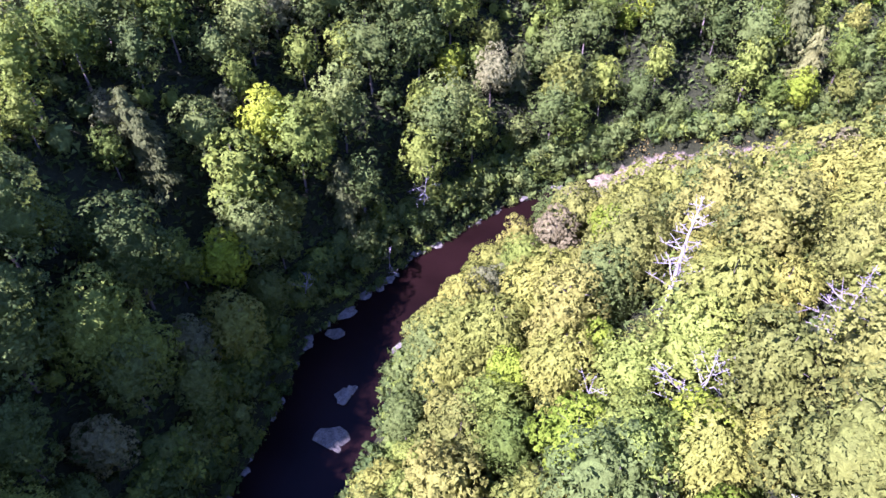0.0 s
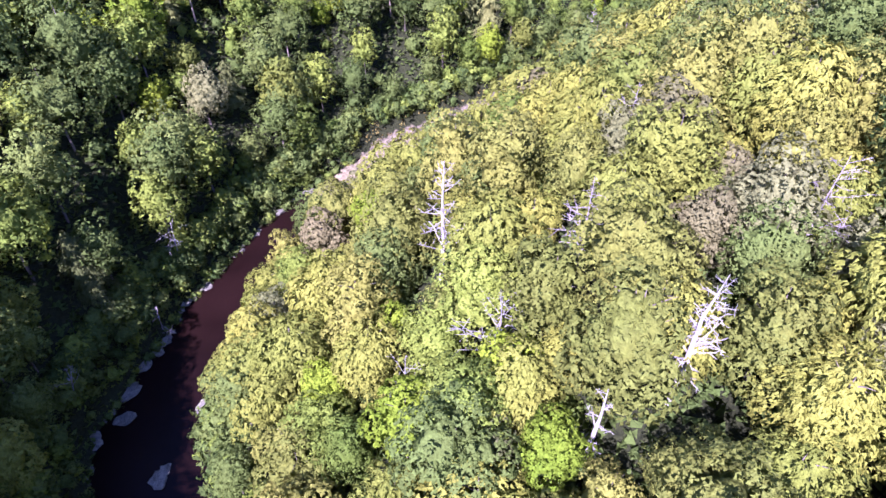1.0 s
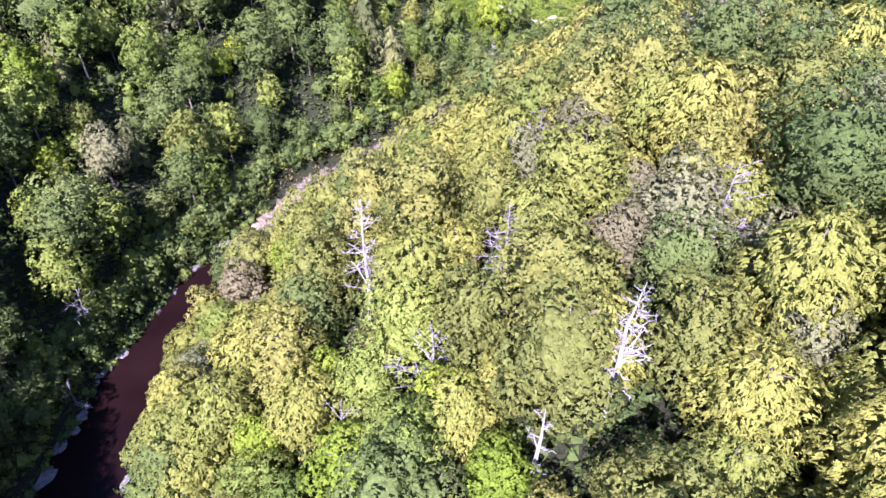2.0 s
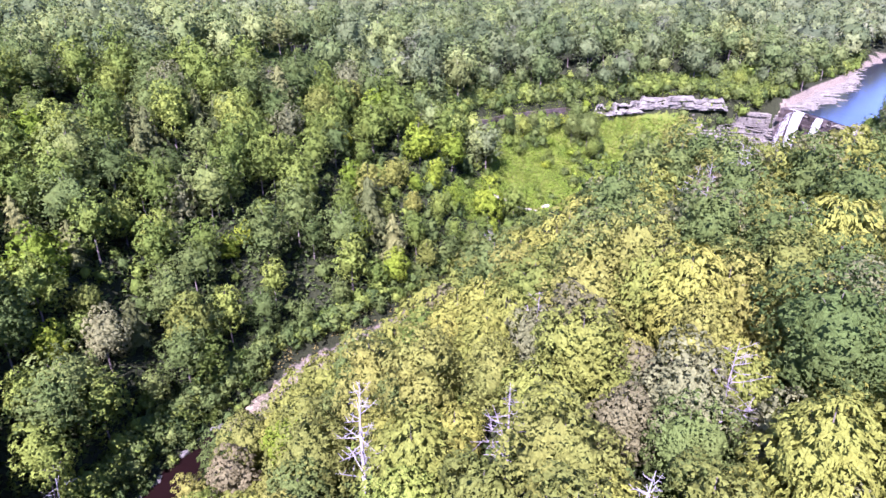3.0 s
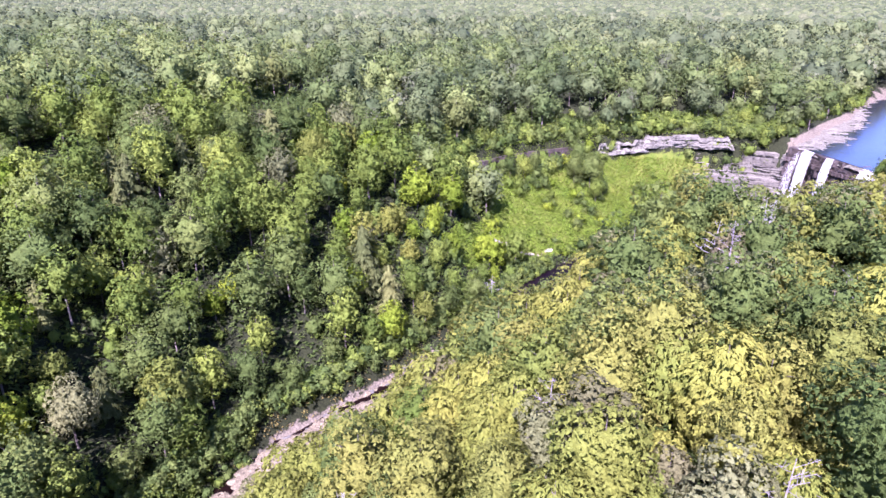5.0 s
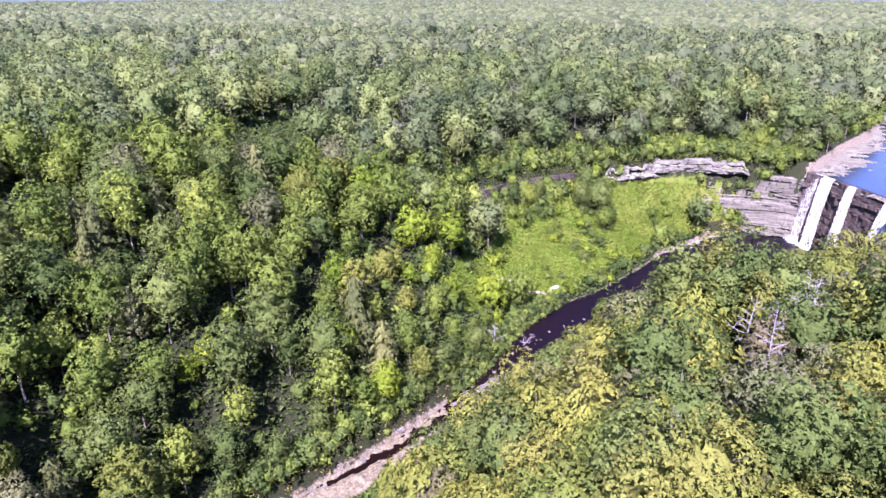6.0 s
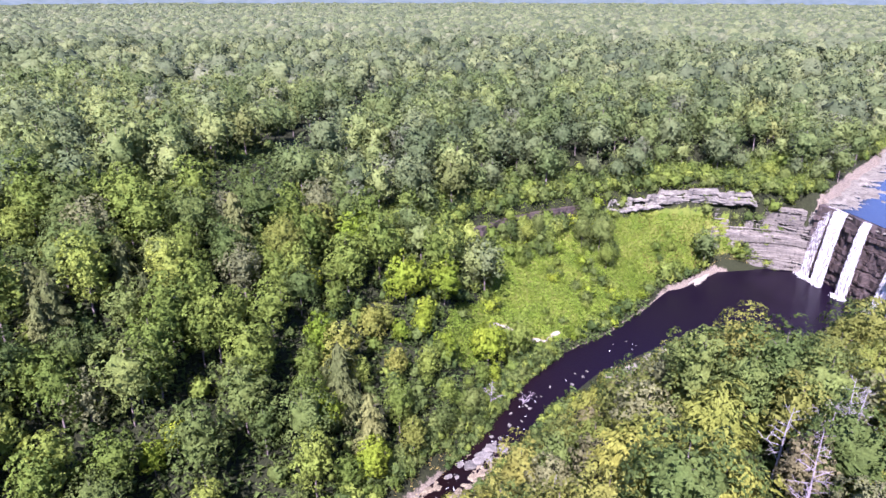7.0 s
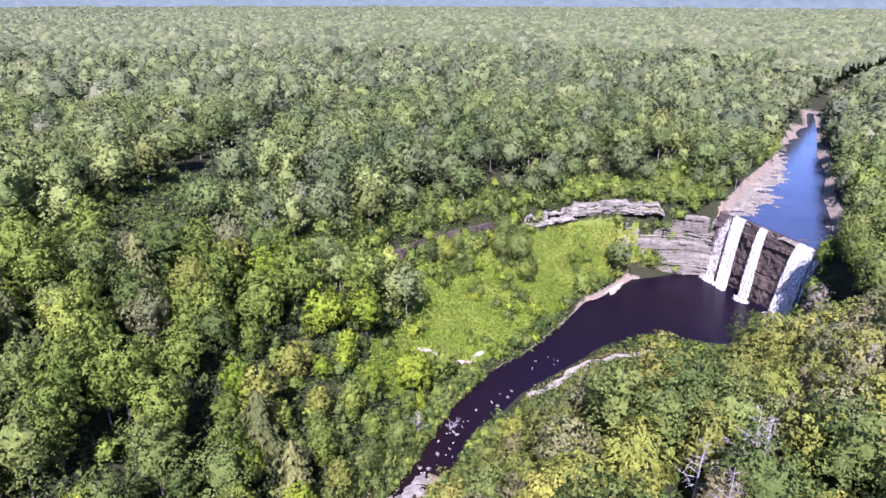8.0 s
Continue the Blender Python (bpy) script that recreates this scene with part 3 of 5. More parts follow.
def meadow_mask(x, y, past, bank, side):
    """The open meadow on the northern side below the rim."""
    left = np.interp(y, [226, 235, 245, 258, 272, 285, 296, 302, 320], [25, 23, 25, 30, 42, 44, 48, 45, 40])
    return (side > 0) & (x > left) & (x < 172) & (past < 1) & (bank > 12 - 8 * step(45, 70, x)) & (y > 229)


def build_ground():
    nx, ny = GX.shape
    verts = np.stack([GX, GY, GH], -1).reshape(-1, 3)
    i, j = np.meshgrid(np.arange(nx - 1), np.arange(ny - 1), indexing="ij")
    a = (i * ny + j).ravel()
    faces = np.stack([a, a + ny, a + ny + 1, a + 1], 1)
    beach = step(118, 135, GX) * step(170, 155, GX) * (GS > 0)
    spit = step(66, 78, GX) * step(135, 124, GX) * (GS < 0)
    bar = step(-40, -30, GX) * step(26, 14, GX) * (GS > 0)
    reach = -1.6 + 2.2 * step(60, 75, GX) * (GX < 130) * (GS > 0) + 4.6 * beach + 1.2 * spit + 2.4 * bar
    stony = np.where(GE < 3, 0.75 * step(reach + 1.5, reach - 1.5, GB), 0) + np.where(GE > 0, 0.8 * step(4.5, 1, GU), 0)
    field = 0.75 * np.maximum(meadow_mask(GX, GY, GP, GB, GS) & (GP < -2), np.hypot((GX + 91) / 1.4, (GY - 207) / 1.2) < 7)
    me = bpy.data.meshes.new("ground")
    me.from_pydata(verts.tolist(), [], faces.tolist())
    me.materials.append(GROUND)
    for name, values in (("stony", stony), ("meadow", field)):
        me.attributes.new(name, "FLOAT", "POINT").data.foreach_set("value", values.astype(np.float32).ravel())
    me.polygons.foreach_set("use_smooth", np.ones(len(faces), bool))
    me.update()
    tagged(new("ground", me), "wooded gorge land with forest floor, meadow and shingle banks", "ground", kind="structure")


build_ground()


def ribbon(name, line, level, across, mats, extra):
    """Water along a line; level(k) gives its height at row k."""
    pts = np.array([p[:2] for p in line], float)
    hw = np.array([p[2] for p in line], float) + extra
    seg = np.concatenate([[0], np.cumsum(np.linalg.norm(np.diff(pts, axis=0), axis=1))])
    t = np.arange(0, seg[-1], 3.0)
    x, y, w, z = (np.interp(t, seg, v) for v in (pts[:, 0], pts[:, 1], hw, level))
    for _ in range(3):
        for v in (x, y, w):
            v[1:-1] = (v[:-2] + 2 * v[1:-1] + v[2:]) / 4
    dx, dy = np.gradient(x), np.gradient(y)
    ln = np.hypot(dx, dy)
    verts, faces = [], []
    for k in range(len(t)):
        for c in range(across + 1):
            o = (2 * c / across - 1) * w[k]
            verts.append((x[k] - dy[k] / ln[k] * o, y[k] + dx[k] / ln[k] * o, z[k]))
    row = across + 1
    for k in range(len(t) - 1):
        for c in range(across):
            faces.append((k * row + c, k * row + c + 1, (k + 1) * row + c + 1, (k + 1) * row + c))
    return new(name, solid(name, verts, faces, mats, smooth=True))


tagged(ribbon("river_water", RIVER[:-1], [p[3] + 0.1 for p in RIVER[:-1]], 6, [BROOK], 3), "brown peaty river water running over stones", "river", kind="structure")


def build_pool():
    """Plunge pool below the falls."""
    ring = []
    for k in range(64):
        a = 6.2832 * k / 64
        ring.append((165 + 43 * math.cos(a), 286 + 42 * math.sin(a), 0.05))
    me = solid("pool_water", ring, [tuple(range(64))], [POOL])
    tagged(new("pool_water", me), "dark still plunge pool below the waterfall", "water", kind="structure")


build_pool()


def build_upper_river():
    """Water above the falls, from the lip upstream, between its two banks."""
    left = [(203.2, 313.5), (218, 334), (258, 366), (289, 389), (321, 429), (367, 469), (438, 541), (590, 672), (890, 872), (1390, 1112)]
    right = [(208.2, 254), (250, 304), (274, 328), (305, 358), (340, 402), (378, 455), (437, 515), (610, 648), (910, 848), (1410, 1088)]
    a, b = np.array(left, float), np.array(right, float)
    t = np.linspace(0, 9, 60)
    a = np.stack([np.interp(t, range(10), a[:, k]) for k in (0, 1)], 1)
    b = np.stack([np.interp(t, range(10), b[:, k]) for k in (0, 1)], 1)
    verts, faces = [], []
    for k in range(60):
        for c in range(7):
            p = a[k] + (b[k] - a[k]) * c / 6
            verts.append((p[0], p[1], LIP + 0.05))
    for k in range(59):
        for c in range(6):
            i = 7 * k + c
            faces.append((i, i + 1, i + 8, i + 7))
    tagged(new("upper_river_water", solid("upper_river_water", verts, faces, [BLUE], smooth=True)), "shallow clear river water above the waterfall", "river", kind="structure")


build_upper_river()


# ---- stony beds that rise above the water ----
def terraced(v, steps):
    f = np.floor(v * steps)
    return (f + step(0.55, 1.0, v * steps - f)) / steps


def bed_sheet(name, left, right, n, m, height, mat, label, category):
    """An uneven bed between two edge lines, with a skirt; height(x, y, along, across) gives its surface."""
    a, b = resample(left, n), resample(right, n)
    v = np.linspace(0, 1, m)
    xy = a[:, None, :2] + (b - a)[:, None, :2] * v[None, :, None]
    s = np.concatenate([[0], np.cumsum(np.linalg.norm(np.diff((a + b)[:, :2] / 2, axis=0), axis=1))])
    z = height(xy[..., 0], xy[..., 1], s[:, None] + 0 * v, v + 0 * s[:, None])
    z[0], z[-1], z[:, 0], z[:, -1] = z[0] - 1.5, z[-1] - 1.5, z[:, 0] - 1.5, z[:, -1] - 1.5
    verts = np.concatenate([xy, z[..., None]], -1).reshape(-1, 3)
    i, j = np.meshgrid(np.arange(n - 1), np.arange(m - 1), indexing="ij")
    k = (i * m + j).ravel()
    faces = np.stack([k, k + 1, k + m + 1, k + m], 1)[:, ::-1]
    tagged(new(name, solid(name, verts, faces.tolist(), [mat])), label, category, kind="structure")


def resample(line, n):
    pts = np.array(line, float)
    seg = np.concatenate([[0], np.cumsum(np.linalg.norm(np.diff(pts[:, :2], axis=0), axis=1))])
    t = np.linspace(0, seg[-1], n)
    return np.stack([np.interp(t, seg, pts[:, k]) for k in range(pts.shape[1])], 1)


def upper_bed(x, y, s, v):
    """Pale rock along the northern shore above the falls, water along the southern one, a few islands."""
    shore = np.interp(s, [0, 12, 35, 80, 120, 170, 300], [0.18, 0.32, 0.44, 0.4, 0.26, 0.1, 0.04])
    rough = 0.5 * swell(x + 0.8 * y, y - 0.8 * x, 26, 31) + 0.35 * swell(x, y, 9, 32) + 0.2 * swell(x, y, 3.4, 33)
    return LIP + 0.05 + 0.5 * np.clip((shore - v) / 0.22, -0.8, 1.0) + 0.55 * terraced(rough, 5) - 0.08 + 0.5 * step(0.9, 1.0, v)


bed_sheet("river_bedrock", [(202, 316), (216, 337), (256, 369), (287, 392), (319, 432), (365, 472), (436, 544)], [(207, 254), (251, 303), (275, 327), (306, 357), (341, 401), (379, 454), (438, 514)],
          190, 56, upper_bed, SHELF, "pale layered bedrock in shallow water above the falls", "rock")


def bar_bed(x, y, s, v):
    """Shingle that fills the bend of the river, with narrow channels through it; v runs from the northern to the southern bank."""
    full = np.interp(s, [0, 14, 26, 84, 100, 124, 135], [-0.5, 0.0, 0.42, 0.42, 0.16, 0.0, -0.4])
    level = np.interp(x, [-48, -26, 3, 19, 40], [-4.8, -4.3, -3.6, -2.9, -1.7])
    rough = 0.4 * swell(x, y, 11, 41) + 0.3 * swell(x, y, 4.5, 42) + 0.16 * swell(x, y, 2.0, 43)
    run = np.interp(s, [0, 30, 55, 75, 100, 135], [0.2, 0.16, 0.2, 0.42, 0.5, 0.4]) + 0.05 * swell(x, y, 16, 44)
    return level + 0.1 + full + 0.42 * terraced(rough, 5) - 0.75 * np.exp(-((v - run) / 0.085) ** 2) + 0.25 * step(0.12, 0.0, v)


BEND = [(-48, 117, 7.5), (-38, 134, 7.5), (-26, 150, 7), (-12, 163, 6), (3, 176, 5.5), (19, 190, 6), (37, 209, 6.5)]
across = Vector((-0.72, 0.69))
bed_sheet("shingle_bar", [(px + across.x * (w + 3.5), py + across.y * (w + 3.5)) for px, py, w in BEND], [(px - across.x * (w + 2.0), py - across.y * (w + 2.0)) for px, py, w in BEND],
          230, 38, bar_bed, SHINGLE, "tan shingle and stones in the bend of the river", "shingle")


# ---- rock walls ----
def rock_wall(name, foot, top, z0, z1, layers, mat, label, seed, rough=0.7, depth=9.0, n=70, kind="structure", smooth=3, taper=False):
    """A cliff of stacked beds: each ledge is a slab with its own uneven front edge."""
    rng = np.random.RandomState(seed)
    root = new(name)
    tagged(root, label, "cliff", kind=kind)
    foot, top = resample(foot, n), resample(top, n)
    edges = np.sort(np.concatenate([[0, 1], rng.uniform(0.03, 0.97, layers - 1)]))
    ends = np.ones(n)
    if taper:
        ends = np.repeat(rng.choice([1.0, 1.0, 0.88, 0.7], n), 4)[:n] * np.clip(np.minimum(np.arange(n), np.arange(n)[::-1]) / (0.06 * n), 0.3, 1)
    jut = rng.normal(0, rough * 0.4, layers) + rough * 0.5 * (np.arange(layers) % 2 - 0.5)
    for k in range(layers):
        f0, f1 = edges[k], edges[k + 1]
        line = foot + (top - foot) * (f0 + f1) / 2
        d = np.gradient(line, axis=0)
        nrm = np.stack([d[:, 1], -d[:, 0]], 1) / np.linalg.norm(d, axis=1)[:, None]
        if k % 4 == 0:
            bay = np.convolve(rng.normal(0, 1, n + 24), np.ones(13) / 13, "same")[12:-12] * rough * 2.2
        wob = np.convolve(rng.normal(0, 1, n + 2 * smooth), np.ones(smooth) / smooth, "same")[smooth:-smooth] * rough * 0.8 + jut[k] + bay
        front, back = line + nrm * wob[:, None], line - nrm * depth
        lo, hi = z0 + (z1 - z0) * f0, z0 + (z1 - z0) * f1
        tilt = np.convolve(rng.normal(0, 0.25, n + 8), np.ones(7) / 7, "same")[4:-4]
        verts = []
        for p, b, w, e in zip(front, back, tilt, ends):
            verts += [(p[0], p[1], z0 + (lo - z0) * e - 0.05 + w), (p[0], p[1], z0 + (hi - z0) * e + w), (b[0], b[1], z0 + (hi - z0) * e + w + 0.02)]
        faces = []
        for i in range(n - 1):
            a = i * 3
            faces += [(a, a + 3, a + 4, a + 1), (a + 1, a + 4, a + 5, a + 2), (a + 3, a, a + 2, a + 5)]
        part("ledge", solid("ledge", verts, faces, [mat]), root)
    return root


rock_wall("shale_cliff", [(151, 318.2), (161, 320.8), (166, 322.4), (172, 323.5), (185, 320), (195, 313.5), (199, 310)], [(164, 338), (172, 337), (175, 335), (181, 331), (189, 325.5), (198, 319.5), (203, 313)],
          -0.5, 28.5, 44, SLATE, "curved grey shale cliff in thin horizontal beds beside the pool", 4, rough=0.9, n=90, smooth=9)
rock_wall("falls_cliff", [(196, 314), (199.5, 307), (200.5, 298), (201, 289), (202.5, 280), (204, 271), (205, 262), (203, 252), (194, 243)],
          [(199, 315), (202.5, 307), (203, 298), (203.5, 289), (206, 280), (207.5, 271), (208, 262), (206, 253), (198, 243)],
          -0.5, LIP - 0.2, 26, WET_AND_SHADE, "wet dark rock face behind the falling water", 9, rough=0.6, depth=5, n=90)
for foot, z0, z1, seed in (([(106, 327.6), (114, 330), (126, 333), (136, 335)], 26.8, 33.0, 15), ([(132, 335.6), (140, 336.3), (156, 334.6), (168, 331), (178, 327.2)], 28.6, 35.4, 16)):
    rock_wall("limestone_cliff", foot, [(px, py + 2.0) for px, py in foot], z0, z1, 8, PALE, "weathered pale limestone cliff band under the trees", seed, rough=1.1, depth=4, n=44, taper=True)
# the shade under the rim's trees is put into this dry band's dark colour
rock_wall("rim_rock", [(34, 292), (48, 303), (63, 312.5), (80, 319), (96, 325)], [(34, 293.5), (48, 304.5), (63, 314), (80, 320.5), (96, 326.5)], 27.0, 33.0, 6, WET_AND_SHADE, "low rock band under the rim's trees, shade in its dark colour", 19, rough=0.8, depth=4)


# ---- falling water ----
def waterfall(lip, base, mat, label, seed, sheets=2):
    """Curtains from the lip to the pool, rippled, one before the other."""
    rng = np.random.RandomState(seed)
    root = new("waterfall")
    tagged(root, label, "waterfall", "strands of the waterfall")
    for s in range(sheets):
        nu, nv = 14, 26
        top, low = resample(lip, nu), resample(base, nu)
        rip = rng.normal(0, 0.3, (nu, 1)) + np.cumsum(rng.normal(0, 0.1, (nu, nv)), 1)
        verts, faces = [], []
        for i in range(nu):
            for j in range(nv):
                f = j / (nv - 1)
                g = f ** 0.5
                x, y = top[i] + (low[i] - top[i]) * (0.25 * f + 0.75 * g)
                verts.append((x - 0.5 * s + rip[i, j] * 0.7 * f, y + rip[i, j] * 0.3 * f, (LIP + 0.25) * (1 - f) - 0.3))
        for i in range(nu - 1):
            for j in range(nv - 1):
                a = i * nv + j
                faces.append((a, a + nv, a + nv + 1, a + 1))
        part("sheet" if s == 0 else "outer_sheet", solid("sheet", verts, faces, [mat], smooth=True), root)
    # churned water at the foot
    low = resample(base, 12)
    quads = sprays(rng, np.stack([low[:, 0].repeat(14) + rng.normal(-1.2, 0.9, 168), low[:, 1].repeat(14) + rng.normal(0, 0.6, 168), rng.uniform(-0.1, 0.9, 168)], 1), unit(rng.normal(size=(168, 3)) + (0, 0, 1.2)), 1.1, 0.8)
    foot = part("splash", leafy("splash", quads, FOAM), root)
    tagged(foot, "white churned water at the foot", kind="stuff")


waterfall([(202.6, 313.2), (203, 309.4)], [(195.5, 313), (196, 307.5)], VEIL, "thin veil of white water over dark rock", 1)
waterfall([(203.2, 308.6), (203.6, 301.4)], [(196.4, 306), (196.4, 298)], FALL, "thick white column of falling water", 2)
waterfall([(203.6, 291.4), (204, 287.2)], [(196.8, 290), (197.2, 284)], FALL, "narrow white column of falling water", 3)
waterfall([(207.4, 271.5), (208, 262.5)], [(199.3, 273), (200.6, 263)], FALL, "broad white curtain of falling water", 4)
waterfall([(208, 262), (208, 255.5)], [(200.8, 262), (201.5, 253)], VEIL, "thin curtain of falling water in the shade", 5)


# ---- woods ----
rng = np.random.RandomState(11)


def spots(step_m, near, far, fan):
    """Jittered places for trees, between two distances from the middle of the path, within a fan about +y."""
    cx, cy = 0.0, 30.0
    m = int(far / step_m / 0.86) + 2
    ii, jj = np.meshgrid(np.arange(-m, m + 1), np.arange(-m, m + 1), indexing="ij")
    x = cx + (ii + 0.5 * (jj % 2)) * step_m + rng.uniform(-0.36, 0.36, ii.shape) * step_m
    y = cy + jj * 0.87 * step_m + rng.uniform(-0.36, 0.36, ii.shape) * step_m
    r = np.hypot(x - cx, y - cy)
    ang = np.degrees(np.arctan2(x - cx, y - cy + 60))
    keep = (r >= near) & (r < far) & (ang > fan[0]) & (ang < fan[1])
    keep &= (x < 34 + 1.05 * y) & (x > -128 - 0.6 * np.clip(y - 140, 0, None)) & (y > -40)
    return x[keep], y[keep]


# a shaded lane through the upland woods
LANE = [(-45, 270), (-34, 299), (-25, 352), (-6, 410), (27, 550), (65, 752)]


# bleached dead trees that stand clear of the crowns: x, y, room
BARE = [(-5.9, 73.6, 5), (22.1, 43.4, 5.4), (13.4, 64.4, 4), (-9.4, 52.5, 3), (1.9, 54.6, 3), (13.0, 37.9, 2.4), (21.9, 87, 3), (40, 62, 3), (67.8, 134.5, 4), (78, 131.9, 4), (66, 124, 3), (37.4, 154.1, 4), (-66, 84, 3), (-66, 99, 3), (-72, 62, 3)]
# sandy footpath on the southern shore
SPIT = [(77, 235.5), (86, 239), (93.7, 243.5), (100.6, 249.2), (108, 251), (119.6, 251.3), (131, 251)]


def open_ground(x, y):
    """Where trees can stand."""
    h, bank, side, past, ubank, east = land(x, y)
    ok = (bank > np.where(side > 0, 2.6, 3.0)) & ((ubank > 2.5) | (east < -2))
    ok &= ~meadow_mask(x, y, past, bank, side)
    ok &= ~((past > -4) & (past < 0.6) & (x > 30) & (x < 200) & (side > 0))
    ok &= ~((side > 0) & (past > -18) & (past <= 0.6) & (x > 145) & (x < 206) & (y < 345))
    ok &= ~((east > -5) & (east < 3) & (y > 246) & (y < 322))
    ok &= ~((side < 0) & (bank < 4 + 18 * step(40, 75, x)) & (x > 42) & (x < 180))
    # a clearing and a dark gap in the upland woods
    ok &= np.hypot((x + 91) / 1.4, (y - 205) / 1.3) > 9
    for bx, by, room in BARE:
        ok &= np.hypot(x - bx, (y - by + 0.6 * room) / 1.4) > room
    ok &= ~in_hollow(x, y)
    ok &= along(x, y, LANE)[0] > np.interp(y, [290, 330, 420, 560], [16, 15, 9, 7])
    return ok, h, bank, side, past


def kind_at(x, y, side, past, bank, u, v):
    """Which tree grows there: olive-green hemlock and birch on the ridge, mixed darker woods in the gorge."""
    ridge = (side < 0) & (x < 186)
    conifer = swell(x, y, 60, 21) + 0.4 * (v - 0.5)
    k = np.where(ridge, np.where(u < 0.18, 1, np.where(u < 0.4, 8, np.where(u < 0.94, 3, np.where(u < 0.98, 5, 6)))),
                 np.where(u < 0.52, 0, np.where(u < 0.84, 2, np.where(u < 0.89, 1, np.where(u < 0.94, 5, 4)))))
    east = np.where(u < 0.08, 1, np.where(u < 0.3, 8, np.where(u < 0.46, 3, np.where(u < 0.7, 2, np.where(u < 0.84, 5, np.where(u < 0.93, 6, 3))))))
    k = np.where(ridge & (x + 0.6 * y + 30 * (v - 0.5) > 88), east, k)
    k = np.where(ridge & (x < 6) & (y < 110) & (v < 0.5), np.where(v < 0.14, 2, np.where(v < 0.32, 0, np.where(v < 0.38, 4, 8))), k)
    k = np.where((~ridge) & (x > -14) & (y > 165) & (past < -5), np.where(v < 0.46, 0, np.where(v < 0.76, 4, np.where(v < 0.88, 1, 2))), k)
    k = np.where((~ridge) & (conifer > 0.9) & (past < 5) & (x < 18), 7, k)
    k = np.where((~ridge) & (past > 20) & (k == 4), 0, k)
    return k


NAMES = ["maple", "birch", "oak", "hemlock", "lime", "willow", "rust", "pine", "beech"]
LABEL = {"maple": "green maple tree with a rounded leafy crown", "birch": "yellow-green birch tree with an open leafy crown", "oak": "dark green oak tree with a broad dense crown",
         "hemlock": "olive-green hemlock tree with drooping tiered branches", "lime": "bright lime-green young tree in full sun", "willow": "silvery green tree with a pale crown",
         "pine": "dark olive conifer with drooping tiered branches", "rust": "browning tree with thin dull foliage", "beech": "olive-green beech tree with a rounded crown"}
zones = [  # spacing, near, far, fan, sprays, spray size, looseness, rings, segments, size
    (7.9, 0, 86, (-106, 66), 5200, 0.46, 0.22, 12, 18, 1.02),
    (9.2, 86, 225, (-72, 60), 2300, 0.62, 0.35, 10, 16, 1.04),
    (11.4, 225, 450, (-38, 55), 800, 0.92, 0.35, 8, 12, 1.08),
    (13.0, 450, 800, (-38, 55), 190, 1.5, 0.3, 8, 12, 1.18),
]
# trees that stand out: kind, x, y, size
SPECIAL = [("lime", -86.8, 75.2, 1.15), ("lime", -77, 49.8, 1.0), ("lime", -22.4, 57.1, 0.85), ("oak", -65.7, 31.7, 0.75), ("pine", -91.5, 52.1, 1.05), ("pine", -74.2, 80.9, 0.9),
           ("willow", -66, 131, 1.0), ("lime", 0, 187, 1.0), ("lime", 9, 36.8, 0.8), ("rust", 33, 72, 0.8), ("willow", 21, 84, 0.85), ("willow", 44.4, 56.4, 0.8), ("oak", 34, 57, 0.9),
           ("willow", 43, 43.4, 0.8), ("rust", 67.9, 127.6, 0.95), ("willow", 54.9, 150.2, 0.9), ("rust", 35.2, 128.6, 0.8), ("birch", -24.6, 236.8, 1.1), ("willow", -15.5, 255, 1.1),
           ("oak", 93, 318, 0.8), ("oak", 98, 311, 0.9), ("maple", 99, 303, 0.62), ("oak", 90, 311, 0.75), ("maple", 64, 305, 0.6), ("oak", 57, 303, 0.55), ("oak", 70, 311, 0.55), ("oak", 38, 275, 0.6), ("oak", 30, 273, 0.75), ("maple", 44, 277, 0.4), ("oak", 104, 308, 0.5), ("maple", 196, 236, 0.8), ("oak", 190, 228, 0.9), ("beech", 201, 243, 0.7), ("maple", 184, 236, 0.6), ("oak", 209, 247, 0.7), ("maple", 194, 246, 0.5), ("oak", 213, 240, 0.9), ("maple", 186, 220, 0.9), ("maple", 222, 252, 0.9), ("oak", 220, 262, 0.8), ("maple", 184, 333, 0.6), ("oak", 190, 330, 0.5), ("maple", 196, 326, 0.42), ("oak", 201, 321, 0.36),
           ("oak", 150, 192, 1.05), ("beech", 138, 198, 1.1), ("hemlock", 126, 190, 1.2), ("beech", 160, 200, 1.35), ("oak", 168, 206, 1.35), ("maple", 174, 216, 1.25), ("beech", 112, 180, 1.2), ("hemlock", 100, 192, 1.2),
           ("oak", 165, 190, 1.35), ("willow", 156, 186, 1.3), ("oak", 181, 207, 1.3), ("beech", 146, 184, 1.25), ("rust", 134, 186, 1.3), ("hemlock", 90, 178, 1.3), ("beech", 76, 160, 1.2)]
made, THINGS, spare = {}, {n: 0 for n in NAMES}, {}
